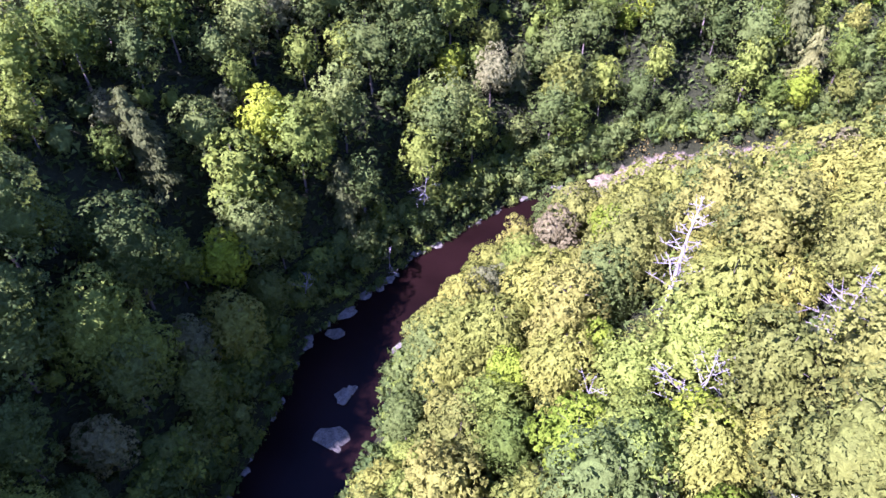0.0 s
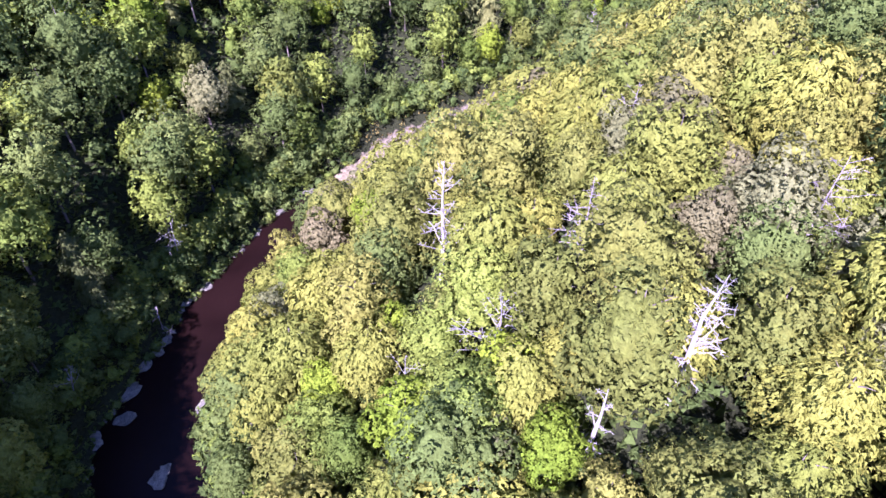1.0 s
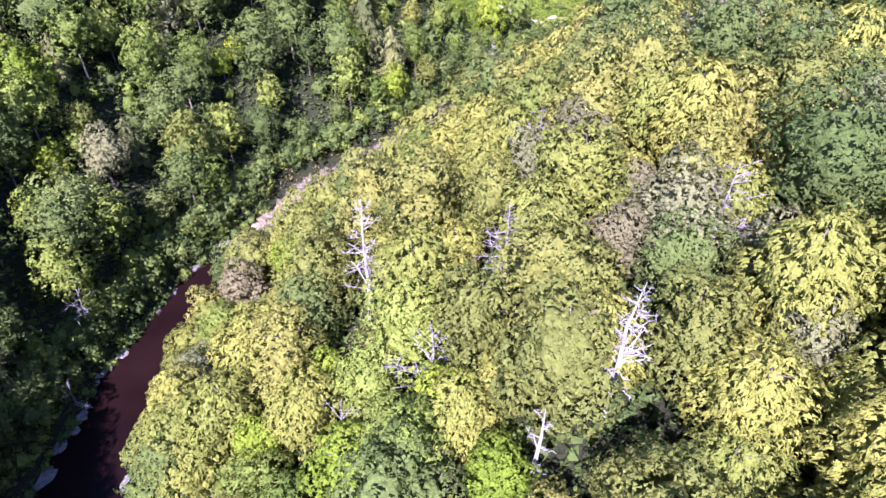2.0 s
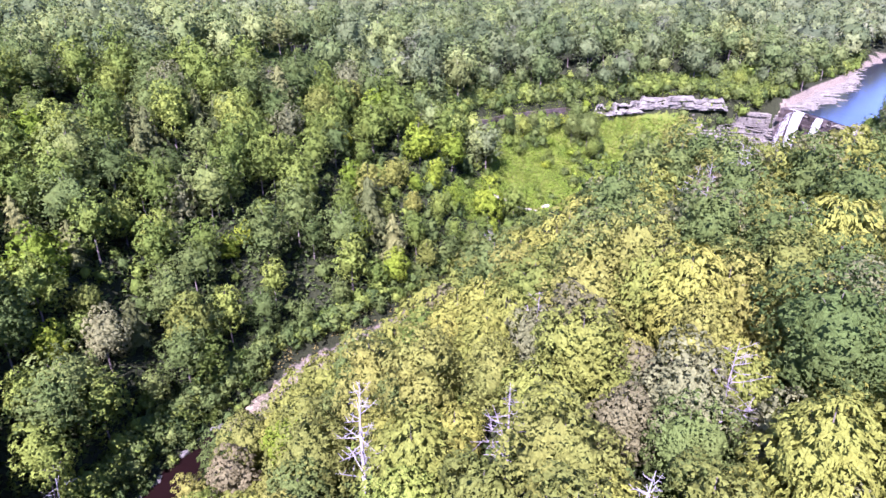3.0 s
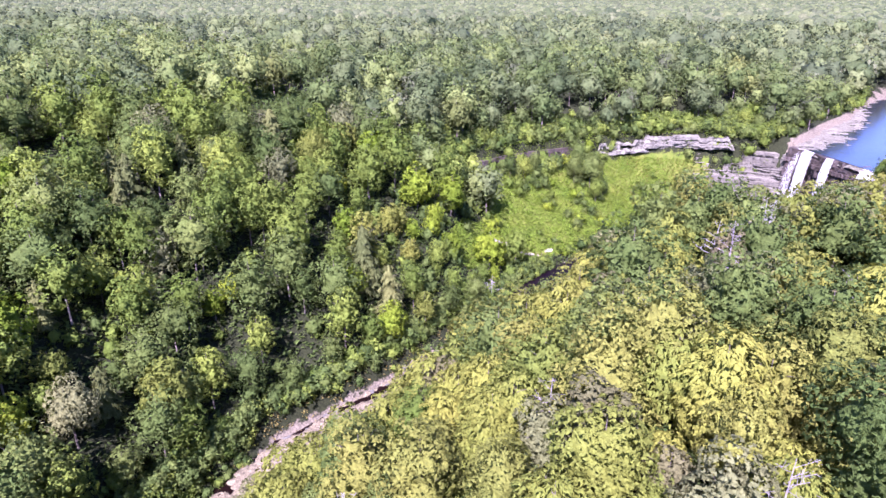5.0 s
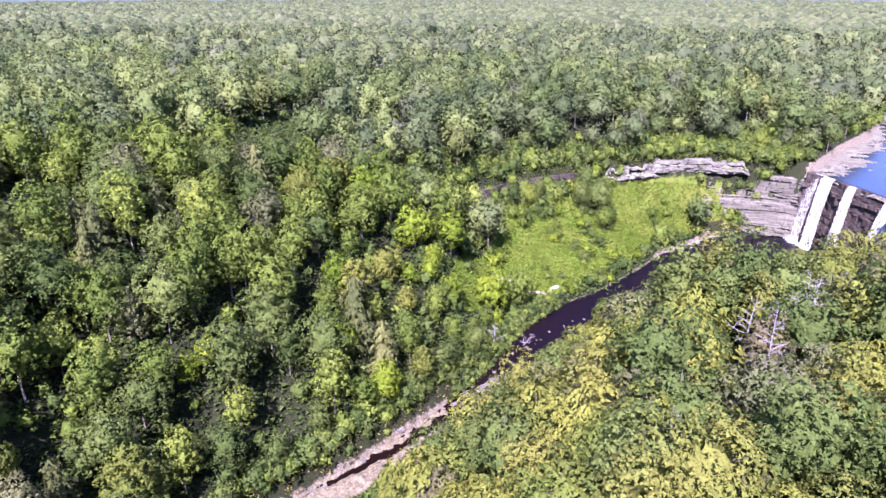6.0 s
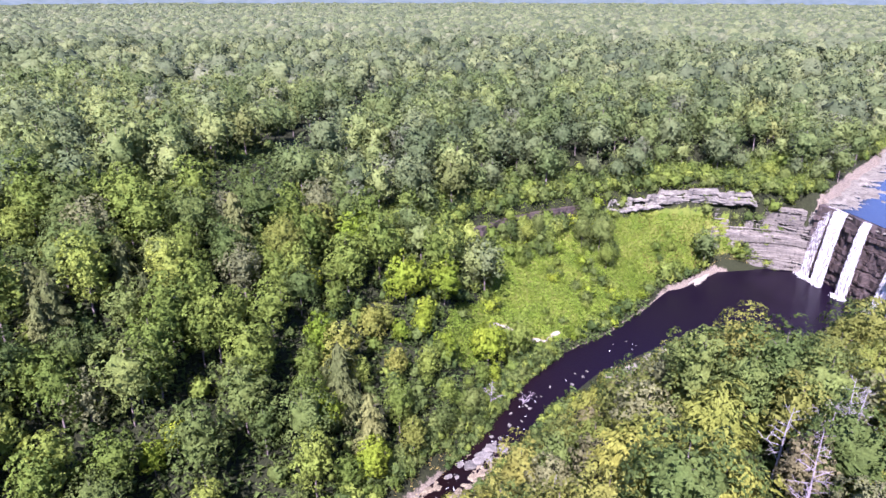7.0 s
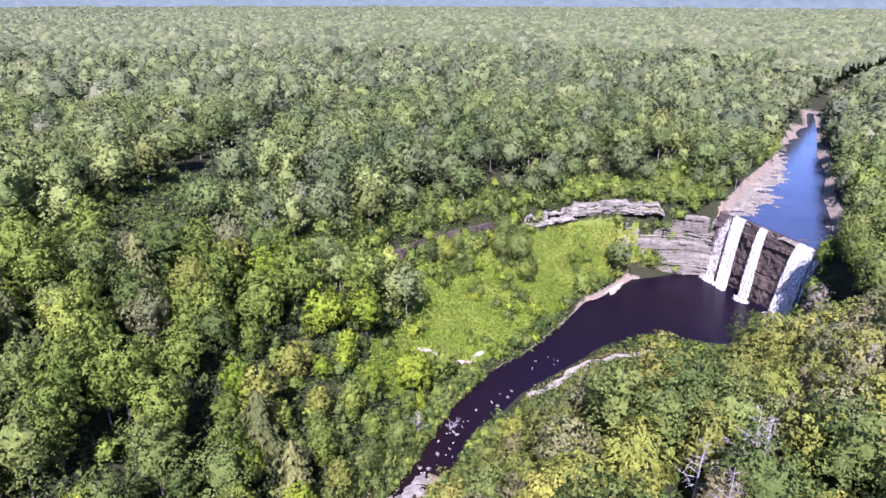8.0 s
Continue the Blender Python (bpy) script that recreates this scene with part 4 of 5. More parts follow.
for z, (gap, near, far, fan, count, size, loose, rings, segs, big) in enumerate(zones):
    x, y = spots(gap, near, far, fan)
    u, v, turn = rng.uniform(0, 1, len(x)), rng.uniform(0, 1, len(x)), rng.uniform(0, 6.283, len(x))
    grow = rng.uniform(0.62, 1.28, len(x)) * big
    ok, h, bank, side, past = open_ground(x, y)
    for _, sx, sy, sg in SPECIAL:
        ok &= np.hypot(x - sx, y - sy) > 4.6 * sg
    kind = kind_at(x, y, side, past, bank, u, v)
    # low trees along the banks
    grow = grow * np.where(side > 0, 0.75 + 0.25 * step(0, 12, bank), 0.55 + 0.45 * step(0, 16, bank)) * np.where((side < 0) & (x > -12) & (x <= 40), 0.45 + 0.55 * step(4, 26, bank), 1) * np.where((side < 0) & (x > 40) & (x < 183), (0.26 + 0.8 * step(12, 44, bank)) * (1 - 0.72 * np.exp(-(along(x, y, [(147, 247), (130, 220)])[0] / 12) ** 2)), 1)
    grow = grow * np.where((side > 0) & (x < -86) & (y < 95), 0.74, 1) * np.where((side > 0) & (x > 8) & (x < 52) & (y > 200) & (y < 231), 0.58, 1)
    crest = step(45, 60, x) * step(175, 160, x) * step(125, 145, y) * step(218, 205, y) * (side < 0)
    grow = grow * (1 - crest) + np.maximum(grow, 0.95) * 1.12 * crest
    # lower trees in the hollow that falls north-east to the spit
    beside, ahead = 0.893 * x - 0.45 * y, 0.45 * x + 0.893 * y
    view = np.interp(beside, [-37, -26, -16.5, 4, 25.5], [245, 259.6, 272.7, 283, 287]) - ahead
    low = np.clip((1.5 + 0.575 * view - h) / 17.5, 0.3, 1.35) * (0.9 + 0.1 * u)
    grow = np.where((side < 0) & (beside > -40) & (beside < 26) & (view > 0) & (view < 130), np.minimum(low, np.maximum(grow, 1.0)), grow)
    grow = np.maximum(grow, 0.3)
    if z == 0:
        extra = np.array([(sx, sy) for _, sx, sy, _ in SPECIAL])
        n = len(extra)
        x, y = np.concatenate([x, extra[:, 0]]), np.concatenate([y, extra[:, 1]])
        kind = np.concatenate([kind, [NAMES.index(s[0]) for s in SPECIAL]])
        grow, ok = np.concatenate([grow, [s[3] for s in SPECIAL]]), np.concatenate([ok, np.ones(n, bool)])
        u, v, turn = (np.concatenate([a, rng.uniform(0, 1, n)]) for a in (u, v, turn))
        h = land(x, y)[0]
    order = np.argsort(np.hypot(x, y - 30))
    for i in order[ok[order]]:
        name = NAMES[kind[i]]
        if z <= 1 and THINGS[name] < 280:
            THINGS[name] += 1
            variants = 3 if z == 0 else 2
            key = (name, z, int(u[i] * 997) % variants)
            m = Matrix.LocRotScale((x[i], y[i], h[i] - 0.2), Euler((0.05 * (v[i] - 0.5), 0.05 * (u[i] - 0.5), turn[i])), (grow[i],) * 3)
            if key not in made:
                seed = 17 * kind[i] + 5 * key[2] + 3 + 40 * z
                root = new(name + "_tree")
                tagged(root, LABEL[name], "tree", "woods of the gorge")
                height, radius = KINDS[name][0], KINDS[name][1]
                quads = trunk_tubes(seed, height, 0.2, 7 if z == 0 else 3, radius, 6 if z == 0 else 4)
                part("trunk", soup(name + "_trunk", quads, [4] * (len(quads) // 4), [BARK]), root)
                leaves = crown_of(name, seed, count, size, loose, rings, segs)
                part("crown", leafy(name + "_crown", leaves, LEAF[name]), root)
                root.matrix_basis = m
                made[key] = root
            else:
                root = copy_thing(made[key], Matrix.Identity(4))
                root.matrix_basis = m
        else:
            spare.setdefault((name, z), []).append((x[i], y[i], h[i], turn[i], grow[i]))

WOODS = {1: "gorge_woods", 2: "upland_woods", 3: "far_woods", 0: "ridge_woods"}
for (name, z), places in spare.items():
    gap, near, far, fan, count, size, loose, rings, segs, big = zones[z]
    shapes = [crown_of(name, 300 + 7 * k + 31 * z, count, size, loose, rings, segs) for k in range(4)]
    scale = 1.0 if z < 3 else 1.08
    blocks = [planted(shapes[k % 4], px, py, ph, t, g, scale) for k, (px, py, ph, t, g) in enumerate(places)]
    quads = np.concatenate([q[0] for q in blocks]), np.concatenate([q[1] for q in blocks])
    if z <= 2:
        stems = np.array(trunk_tubes(5, KINDS[name][0], 0.22, 0, 1, 4))
        poles = np.concatenate([stems * (g, g, g) + (px, py, ph) for px, py, ph, t, g in places])
        me = leafy(WOODS[z], quads, (HAZED_UPLAND if z == 2 else LEAF)[name], poles, BARK)
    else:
        me = leafy(WOODS[z], quads, HAZED_FAR_WOOD[name])
    each = np.repeat(np.random.RandomState(z + 3).uniform(0, 1, len(places)), [len(q[0]) // 3 for q in blocks])
    me.attributes.new("tree", "FLOAT", "FACE").data.foreach_set("value", np.concatenate([each, np.zeros(len(me.polygons) - len(each))]).astype(np.float32))
    tagged(new(WOODS[z], me), "dense mixed summer woods, " + LABEL[name].split(" with")[0].split(" in full")[0].replace(" tree", "s"), "woods", kind="stuff")


# ---- undergrowth and meadow ----
TRAIL = [(43, 260.5), (48, 261.5), (52, 259), (55.6, 257.6), (60, 258.2), (63.5, 258.6), (65.5, 262), (69, 264)]

def carpet(name, mat, n, box, size, test, label, lift=(0.1, 1.0), seed=1):
    r = np.random.RandomState(seed)
    x, y = r.uniform(box[0], box[1], n), r.uniform(box[2], box[3], n)
    h, bank, side, past, ubank, east = land(x, y)
    ok = test(x, y, bank, side, past, ubank, east)
    x, y, h = x[ok], y[ok], h[ok]
    pts = np.stack([x, y, h + r.uniform(lift[0], lift[1], len(x))], 1)
    quads = sprays(r, pts, unit(r.normal(size=pts.shape) * 0.5 + (0, 0, 1)), size, size * 0.8, 0.25, unit(r.normal(size=pts.shape) * 0.4 + (0, 0, 1)))
    return tagged(new(name, leafy(name, quads, mat)), label, "plants", kind="stuff")


carpet("undergrowth", UNDER, 150000, (-150, 190, -20, 345), 1.4, lambda x, y, b, s, p, u, e: (b > np.where(((x > 114) & (s > 0)) | ((x > 66) & (s < 0)) | ((x > -36) & (x < 20) & (s > 0)), 2.2, -1.6)) & ((u > 2) | (e < -2)) & ~meadow_mask(x, y, p, b, s) & (np.hypot(x, y - 30) < 330)
       & ~((s > 0) & (p > -16) & (x > 146)) & (along(x, y, SPIT)[0] > 3), "dark leafy undergrowth on the slopes of the gorge", (0.1, 1.8), 2)


def understory():
    """Saplings and bushes that fill the gaps under the trees."""
    r = np.random.RandomState(41)
    x, y = r.uniform(-135, 205, 7500), r.uniform(10, 360, 7500)
    ok, h, bank, side, past = open_ground(x, y)
    h2, bank, side, past, ubank, east = land(x, y)
    near_bank = (side > 0) & (bank > 0.4) & (bank < 5) & (x < 45)
    ok = (ok | near_bank) & (x < 34 + 1.05 * y) & (np.hypot(x, y - 30) < 370)
    rim = (past > 0.4) & (past < 13) & (x > 10)
    ok &= (r.uniform(0, 1, len(x)) < np.where(near_bank | rim, 1.0, np.where(side > 0, np.where((x > -14) & (y > 165) & (past < -5), 0.9, 0.22), 0.75)))
    shapes = [round_crown(700 + k, 2.3, 0.0, 4.4, 110, 0.8, 8, 0.4, 5, 9, core=0.6) for k in range(4)]
    for kind, mat in enumerate((LEAF["oak"], LEAF["maple"], UNDER)):
        blocks, each = [], []
        for i in np.nonzero(ok & (np.arange(len(x)) % 3 == kind))[0]:
            s, t, g = shapes[i % 4], r.uniform(0, 6.28), r.uniform(0.6, 1.35) * (0.75 if near_bank[i] else 1)
            blocks.append(planted(s, x[i], y[i], h[i], t, g))
            each += [r.uniform()] * (len(s[0]) // 3)
        me = leafy("understory", (np.concatenate([q[0] for q in blocks]), np.concatenate([q[1] for q in blocks])), mat)
        me.attributes.new("tree", "FLOAT", "FACE").data.foreach_set("value", np.array(each, np.float32))
        tagged(new("understory", me), "leafy saplings and bushes under the forest trees", "bushes", kind="stuff")


understory()
carpet("meadow", MEADOW, 200000, (15, 175, 226, 340), 0.62, lambda x, y, b, s, p, u, e: meadow_mask(x, y, p, b, s) & ~((x > 156) & (swell(x, y, 12, 4) < -0.2)) & (along(x, y, TRAIL)[0] > 0.95), "bright green meadow plants on the open slope", (0.05, 0.9), 3)


def bank_bushes():
    """Bushes that hang over the river's banks."""
    r = np.random.RandomState(52)
    line = resample([p[:3] for p in RIVER[2:18]], 1500)
    d = np.gradient(line[:, :2], axis=0)
    nrm = np.stack([-d[:, 1], d[:, 0]], 1) / np.linalg.norm(d, axis=1)[:, None]
    side = np.where(np.arange(1500) % 4 < 3, 1, -1)
    off = (line[:, 2] + r.uniform(-1.2, 5.5, 1500)) * side
    xy = line[:, :2] + nrm * off[:, None]
    h, bank, sd, past, ubank, east = land(xy[:, 0], xy[:, 1])
    bar = (xy[:, 0] > -36) & (xy[:, 0] < 20) & (side > 0)
    shapes = [round_crown(800 + k, 2.0, 0.0, 3.0, 130, 0.62, 8, 0.4, 5, 9, core=0.6) for k in range(4)]
    for kind, mat in enumerate((LEAF["oak"], LEAF["maple"], UNDER)):
        blocks = []
        for i in range(1500):
            if i % 7 % 3 == kind and bank[i] > (2.6 if bar[i] else -1.2) and not (sd[i] < 0 and xy[i, 0] > 60):
                blocks.append(planted(shapes[i % 4], xy[i, 0], xy[i, 1], h[i] - 0.1, r.uniform(0, 6.28), r.uniform(0.5, 1.25) * (0.7 if bank[i] < 1.5 else 1.25 if xy[i, 0] < 10 else 1)))
        me = leafy("bank_bushes", (np.concatenate([q[0] for q in blocks]), np.concatenate([q[1] for q in blocks])), mat)
        values = np.repeat(r.uniform(0, 1, len(blocks)), [len(q[0]) // 3 for q in blocks])
        me.attributes.new("tree", "FLOAT", "FACE").data.foreach_set("value", values.astype(np.float32))
        tagged(new("bank_bushes", me), "dark leafy bushes along the river's banks", "bushes", kind="stuff")


bank_bushes()
carpet("dry_grass", DRY, 110000, (-40, 178, 140, 340), 0.7, lambda x, y, b, s, p, u, e: ((x < 22) & (s > 0) & (b > -3) & (b < 3.5) & (swell(x, y, 13, 9) > -0.1)) | ((s < 0) & (x > 74) & (x < 140) & (b > 1.5) & (along(x, y, SPIT)[0] < 6.5) & (along(x, y, SPIT)[0] > 2)) | ((s > 0) & (x > 120) & (x < 176) & (p < 0) & (p > -26) & (b > 2) & ((swell(x, y, 17, 12) > -0.2) | (x > 148))), "straw-coloured grass on the river's shingle and shores", (0.05, 0.7), 6)


def rim_bushes():
    """Bushes that hang over the northern rim and hide the foot of the woods."""
    r = np.random.RandomState(53)
    line = resample([p[:2] for p in RIM[6:]] + [(206, 330)], 900)
    d = np.gradient(line, axis=0)
    nrm = np.stack([-d[:, 1], d[:, 0]], 1) / np.linalg.norm(d, axis=1)[:, None]
    low = np.where(line[:, 0] < 110, -6.0, np.where(line[:, 0] < 179, np.where(np.sin(line[:, 0] * 0.45) > 0.6, -3.0, 0.2), -3.5))
    xy = line + nrm * (low + (10 - low) * r.uniform(0, 1, 900))[:, None]
    corner = r.uniform(0, 1, 900) < 0.13       # and the corner above the falls
    xy = np.where(corner[:, None], np.stack([r.uniform(180, 207, 900), r.uniform(322, 350, 900)], 1), xy)
    shore = (r.uniform(0, 1, 900) < 0.16) & ~corner
    t = r.uniform(0, 1, 900)
    xy = np.where(shore[:, None], np.stack([np.interp(t, [0, 0.3, 0.6, 1], [212, 254, 285, 340]), np.interp(t, [0, 0.3, 0.6, 1], [338, 373, 397, 455])], 1) + r.normal(0, 1.3, (900, 2)), xy)
    edge = (r.uniform(0, 1, 900) < 0.1) & ~corner & ~shore      # and the grown-over end of the shale cliff
    xy = np.where(edge[:, None], np.stack([r.uniform(170, 188, 900), 326 + r.uniform(0, 1, 900) * 12], 1), xy)
    brink = (r.uniform(0, 1, 900) < 0.06) & ~corner & ~shore & ~edge      # and the southern end of the falls
    xy = np.where(brink[:, None], np.stack([r.uniform(196, 222, 900), r.uniform(228, 257, 900)], 1), xy)
    h = land(xy[:, 0], xy[:, 1])[0]
    shapes = [round_crown(840 + k, 2.4, 0.0, 4.6, 180, 0.68, 8, 0.4, 5, 9, core=0.6) for k in range(4)]
    for kind, mat in enumerate((LEAF["oak"], LEAF["maple"])):
        blocks = [planted(shapes[i % 4], xy[i, 0], xy[i, 1], h[i] - 0.6, r.uniform(0, 6.28), r.uniform(0.7, 1.5)) for i in range(kind, 900, 2)]
        me = leafy("rim_bushes", joined(*blocks), mat)
        values = np.repeat(r.uniform(0, 1, len(blocks)), [len(q[0]) // 3 for q in blocks])
        me.attributes.new("tree", "FLOAT", "FACE").data.foreach_set("value", values.astype(np.float32))
        tagged(new("rim_bushes", me), "green bushes and young trees along the rim above the cliff", "bushes", kind="stuff")


rim_bushes()


def bush(seed, count, size, radius, height):
    return round_crown(seed, radius, 0.1, height, count, size, 9, 0.45, 5, 9)


shrubs = {}
r = np.random.RandomState(77)
x, y = r.uniform(20, 200, 2500), r.uniform(205, 345, 2500)
h, bank, side, past, ubank, east = land(x, y)
field = meadow_mask(x, y, past, bank, side)
fringe = (side > 0) & (bank > 1) & (bank < 6) & (x > 45) & (x < 128)
spit = (side < 0) & (bank > 2.0) & (bank < 26) & (x > 42) & (x < 178) & (along(x, y, SPIT)[0] > 8)
patch = np.zeros(2500, bool)
for px, py, pr in ((92, 300, 8), (60, 302, 8), (95, 289, 7), (70, 309, 7), (86, 285, 6), (97, 312, 8), (137, 310, 3.5), (134, 323, 4.5), (40, 270, 8), (75, 292, 4), (56, 303, 7), (102, 307, 6), (93, 319, 7), (80, 266, 7), (100, 279, 6), (106, 327, 6), (176, 330, 5), (188, 324, 6), (196, 320, 4), (170, 326, 4)):
    patch |= np.hypot(x - px, y - py) < pr
thick = np.where(fringe | spit | patch, 1.0, 0.05) * (field | fringe | spit | (patch & (x > 165))) * (np.hypot((x - 56) / 14, (y - 256) / 6) > 1)
count = 0
for i in np.argsort(r.uniform(0, 1, 2500)):
    if r.uniform() < thick[i] and count < 298:
        count += 1
        k = ("oak", "maple", "birch", "lime")[r.randint(0, 4) if spit[i] else r.choice([0, 0, 1, 1, 3])]
        key = (k, r.randint(0, 2))
        g = r.uniform(0.6, 1.25) * (0.8 if fringe[i] else 0.4 + 0.025 * bank[i] if spit[i] else 1.1)
        m = Matrix.LocRotScale((x[i], y[i], h[i] - 0.1), Euler((0, 0, r.uniform(0, 6.28))), (g, g, g * r.uniform(0.8, 1.2)))
        if key not in shrubs:
            quads = bush(500 + 11 * len(shrubs), 320, 0.52, 2.4, 3.8)
            root = new("shrub")
            tagged(root, "leafy green shrub on open ground near the river", "shrub", "shrubs by the river")
            part("foliage", leafy("shrub_foliage", quads, LEAF[k]), root)
            stems = trunk_tubes(60, 2.6, 0.06, 4, 1.4, 4)
            part("stem", soup("shrub_stem", stems, [4] * (len(stems) // 4), [BARK]), root)
            root.matrix_basis = m
            shrubs[key] = root
        else:
            copy_thing(shrubs[key], Matrix.Identity(4)).matrix_basis = m


def build_backdrop():
    """Hazy hills behind the woods, all round the view."""
    verts, faces = [], []
    for k in range(121):
        a = radians(-62 + 140 * k / 120)
        top = 150 + 14 * math.sin(k * 0.21) + 9 * math.sin(k * 0.53 + 1)
        for z in (0, top):
            verts.append((3500 * math.sin(a), 3500 * math.cos(a), z))
    for k in range(120):
        faces.append((2 * k, 2 * k + 2, 2 * k + 3, 2 * k + 1))
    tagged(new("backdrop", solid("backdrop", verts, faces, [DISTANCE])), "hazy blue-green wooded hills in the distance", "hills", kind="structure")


build_backdrop()


def build_distant_canopy():
    """The closed canopy of the far woods: one uneven sheet of rounded crowns."""
    radii = [760.0]
    while radii[-1] < 3450:
        radii.append(radii[-1] + 2.6 * (radii[-1] / 800) ** 1.35)
    radii, angles = np.array(radii), np.radians(np.arange(-40, 56, 0.17))
    A, R = np.meshgrid(angles, radii, indexing="ij")
    X, Y = R * np.sin(A), R * np.cos(A)

    def crowns(px, py, cell):
        ci, cj = np.floor(px / cell).astype(int), np.floor(py / cell).astype(int)
        best, mark = np.full(px.shape, -9.0), np.zeros(px.shape)
        for di in (-1, 0, 1):
            for dj in (-1, 0, 1):
                a, b = ci + di, cj + dj
                hash1 = np.abs(np.sin(a * 127.1 + b * 311.7) * 43758.5453) % 1
                hash2 = np.abs(np.sin(a * 269.5 + b * 183.3) * 24634.6345) % 1
                hash3 = np.abs(np.sin(a * 113.5 + b * 71.9) * 35412.91) % 1
                d2 = ((px - (a + hash1) * cell) ** 2 + (py - (b + hash2) * cell) ** 2) / (0.62 * cell) ** 2
                h = 6.0 * hash3 + 10.0 * np.sqrt(np.clip(1.1 - d2, 0, None)) - 5
                near = h > best
                best, mark = np.where(near, h, best), np.where(near, hash3 * 7.3 % 1, mark)
        return best, mark

    bump, _ = crowns(X, Y, 12.0)
    rough = np.random.RandomState(8).normal(0, 0.4, X.shape) + 2.5 * swell(X, Y, 90, 15)
    H = land(X, Y)[0] + 13.5 + bump + rough
    na, nr = X.shape
    i, j = np.meshgrid(np.arange(na - 1), np.arange(nr - 1), indexing="ij")
    a = (i * nr + j).ravel()
    faces = np.stack([a, a + 1, a + nr + 1, a + nr], 1)
    cx, cy = (X[:-1, :-1] + X[1:, 1:]).ravel() / 2, (Y[:-1, :-1] + Y[1:, 1:]).ravel() / 2
    ubank = land(cx, cy)[4]
    faces, cx, cy = faces[ubank > 3], cx[ubank > 3], cy[ubank > 3]
    _, mark = crowns(cx, cy, 12.0)
    me = bpy.data.meshes.new("distant_canopy")
    me.from_pydata(np.stack([X, Y, H], -1).reshape(-1, 3).tolist(), [], faces.tolist())
    for m in HAZED_FAR_LEAF:
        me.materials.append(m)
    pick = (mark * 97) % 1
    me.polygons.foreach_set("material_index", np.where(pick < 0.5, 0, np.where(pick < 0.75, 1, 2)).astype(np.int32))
    me.attributes.new("tree", "FLOAT", "FACE").data.foreach_set("value", mark.astype(np.float32))
    me.update()
    tagged(new("distant_canopy", me), "closed canopy of distant mixed woods", "woods", kind="stuff")


build_distant_canopy()


# ---- dead trees ----
def dead_tree(x, y, height, lean, seed, branches, mat, label, thick=0.2, spread=0.3):
    """A bare standing trunk with broken branches, each forked once or twice."""
    r = np.random.RandomState(seed)
    z = float(land(np.array([x]), np.array([y]))[0][0]) - 0.4
    root = new("dead_tree")
    tagged(root, label, "dead tree", "dead trees of the gorge")
    root.location = (x, y, z)
    top = Vector((lean[0], lean[1], height))
    spine = [Vector((0, 0, 0)), top * 0.35 + Vector((r.normal(0, 0.15), r.normal(0, 0.15), 0)), top * 0.7 + Vector((r.normal(0, 0.2), r.normal(0, 0.2), 0)), top]
    quads = tube(spine, [thick * 1.3, thick, thick * 0.55, 0.03], 7)
    part("trunk", soup("dead_trunk", quads, [4] * (len(quads) // 4), [mat], smooth=True), root)
    for k in range(branches):
        f = 0.3 + 0.66 * (k + r.uniform()) / branches
        a, ln = r.uniform(0, 6.28), height * spread * (1.25 - f) * r.uniform(0.6, 1.3)
        base = top * f
        way = Vector((math.cos(a), math.sin(a), r.uniform(0.0, 0.75)))
        mid, end = base + way * ln * 0.5, base + way * ln + Vector((0, 0, r.uniform(-0.3, 0.6)))
        w = thick * (1.1 - f) * 0.4 + 0.022
        quads = tube([base, mid, end], [w, w * 0.7, 0.02], 5)
        for fork in range(5):
            side = Vector((r.normal(), r.normal(), r.normal() * 0.4 + 0.25)).normalized() * ln * r.uniform(0.25, 0.45)
            start = base + (end - base) * r.uniform(0.35, 0.9)
            quads += tube([start, start + side * 0.6, start + side], [w * 0.55, w * 0.4, 0.015], 4)
        part("branch", soup("dead_branch", quads, [4] * (len(quads) // 4), [mat]), root)
    return root


dead_tree(-5.9, 73.6, 24.5, (0.5, 0.4), 1, 34, DEAD, "tall bleached white dead tree above the green canopy", 0.28, 0.19)
dead_tree(22.1, 43.4, 21.2, (1.2, 0.6), 2, 40, DEAD, "leaning bleached white dead tree on the ridge", 0.32, 0.17)
dead_tree(13.4, 64.4, 17.5, (0.3, 0.5), 3, 24, TWIG, "bare grey twiggy dead tree among green crowns", 0.16, 0.3)
dead_tree(-9.4, 52.5, 14.5, (0.2, 0.3), 4, 16, DEAD, "small bleached dead tree with spread branches", 0.16, 0.4)
dead_tree(1.9, 54.6, 16.5, (1.2, -0.4), 5, 14, DEAD, "dead tree with pale crooked branches", 0.2, 0.4)
dead_tree(13.0, 37.9, 15.6, (0.3, 0.2), 6, 10, DEAD, "broken pale dead trunk on the ridge", 0.3, 0.2)
dead_tree(21.9, 87, 17.5, (0.4, 0.2), 7, 22, TWIG, "bare grey dead tree with fine twigs", 0.16, 0.32)
dead_tree(40, 62, 18, (0.6, 0.4), 8, 22, TWIG, "bare grey dead tree with fine twigs", 0.16, 0.32)
dead_tree(67.8, 134.5, 15, (1.4, 0.3), 9, 12, DEAD, "pale dead tree leaning over the slope", 0.2, 0.28)
dead_tree(78, 131.9, 17.5, (0.4, 0.1), 10, 14, DEAD, "pale dead tree standing among green crowns", 0.2, 0.25)
dead_tree(66, 124, 19, (0.2, 0.3), 14, 26, TWIG, "bare brown conifer with thin drooping branches", 0.16, 0.26)
dead_tree(37.4, 154.1, 13.5, (0.2, 0.1), 11, 8, DEAD, "short pale dead trunk above low trees", 0.18, 0.2)
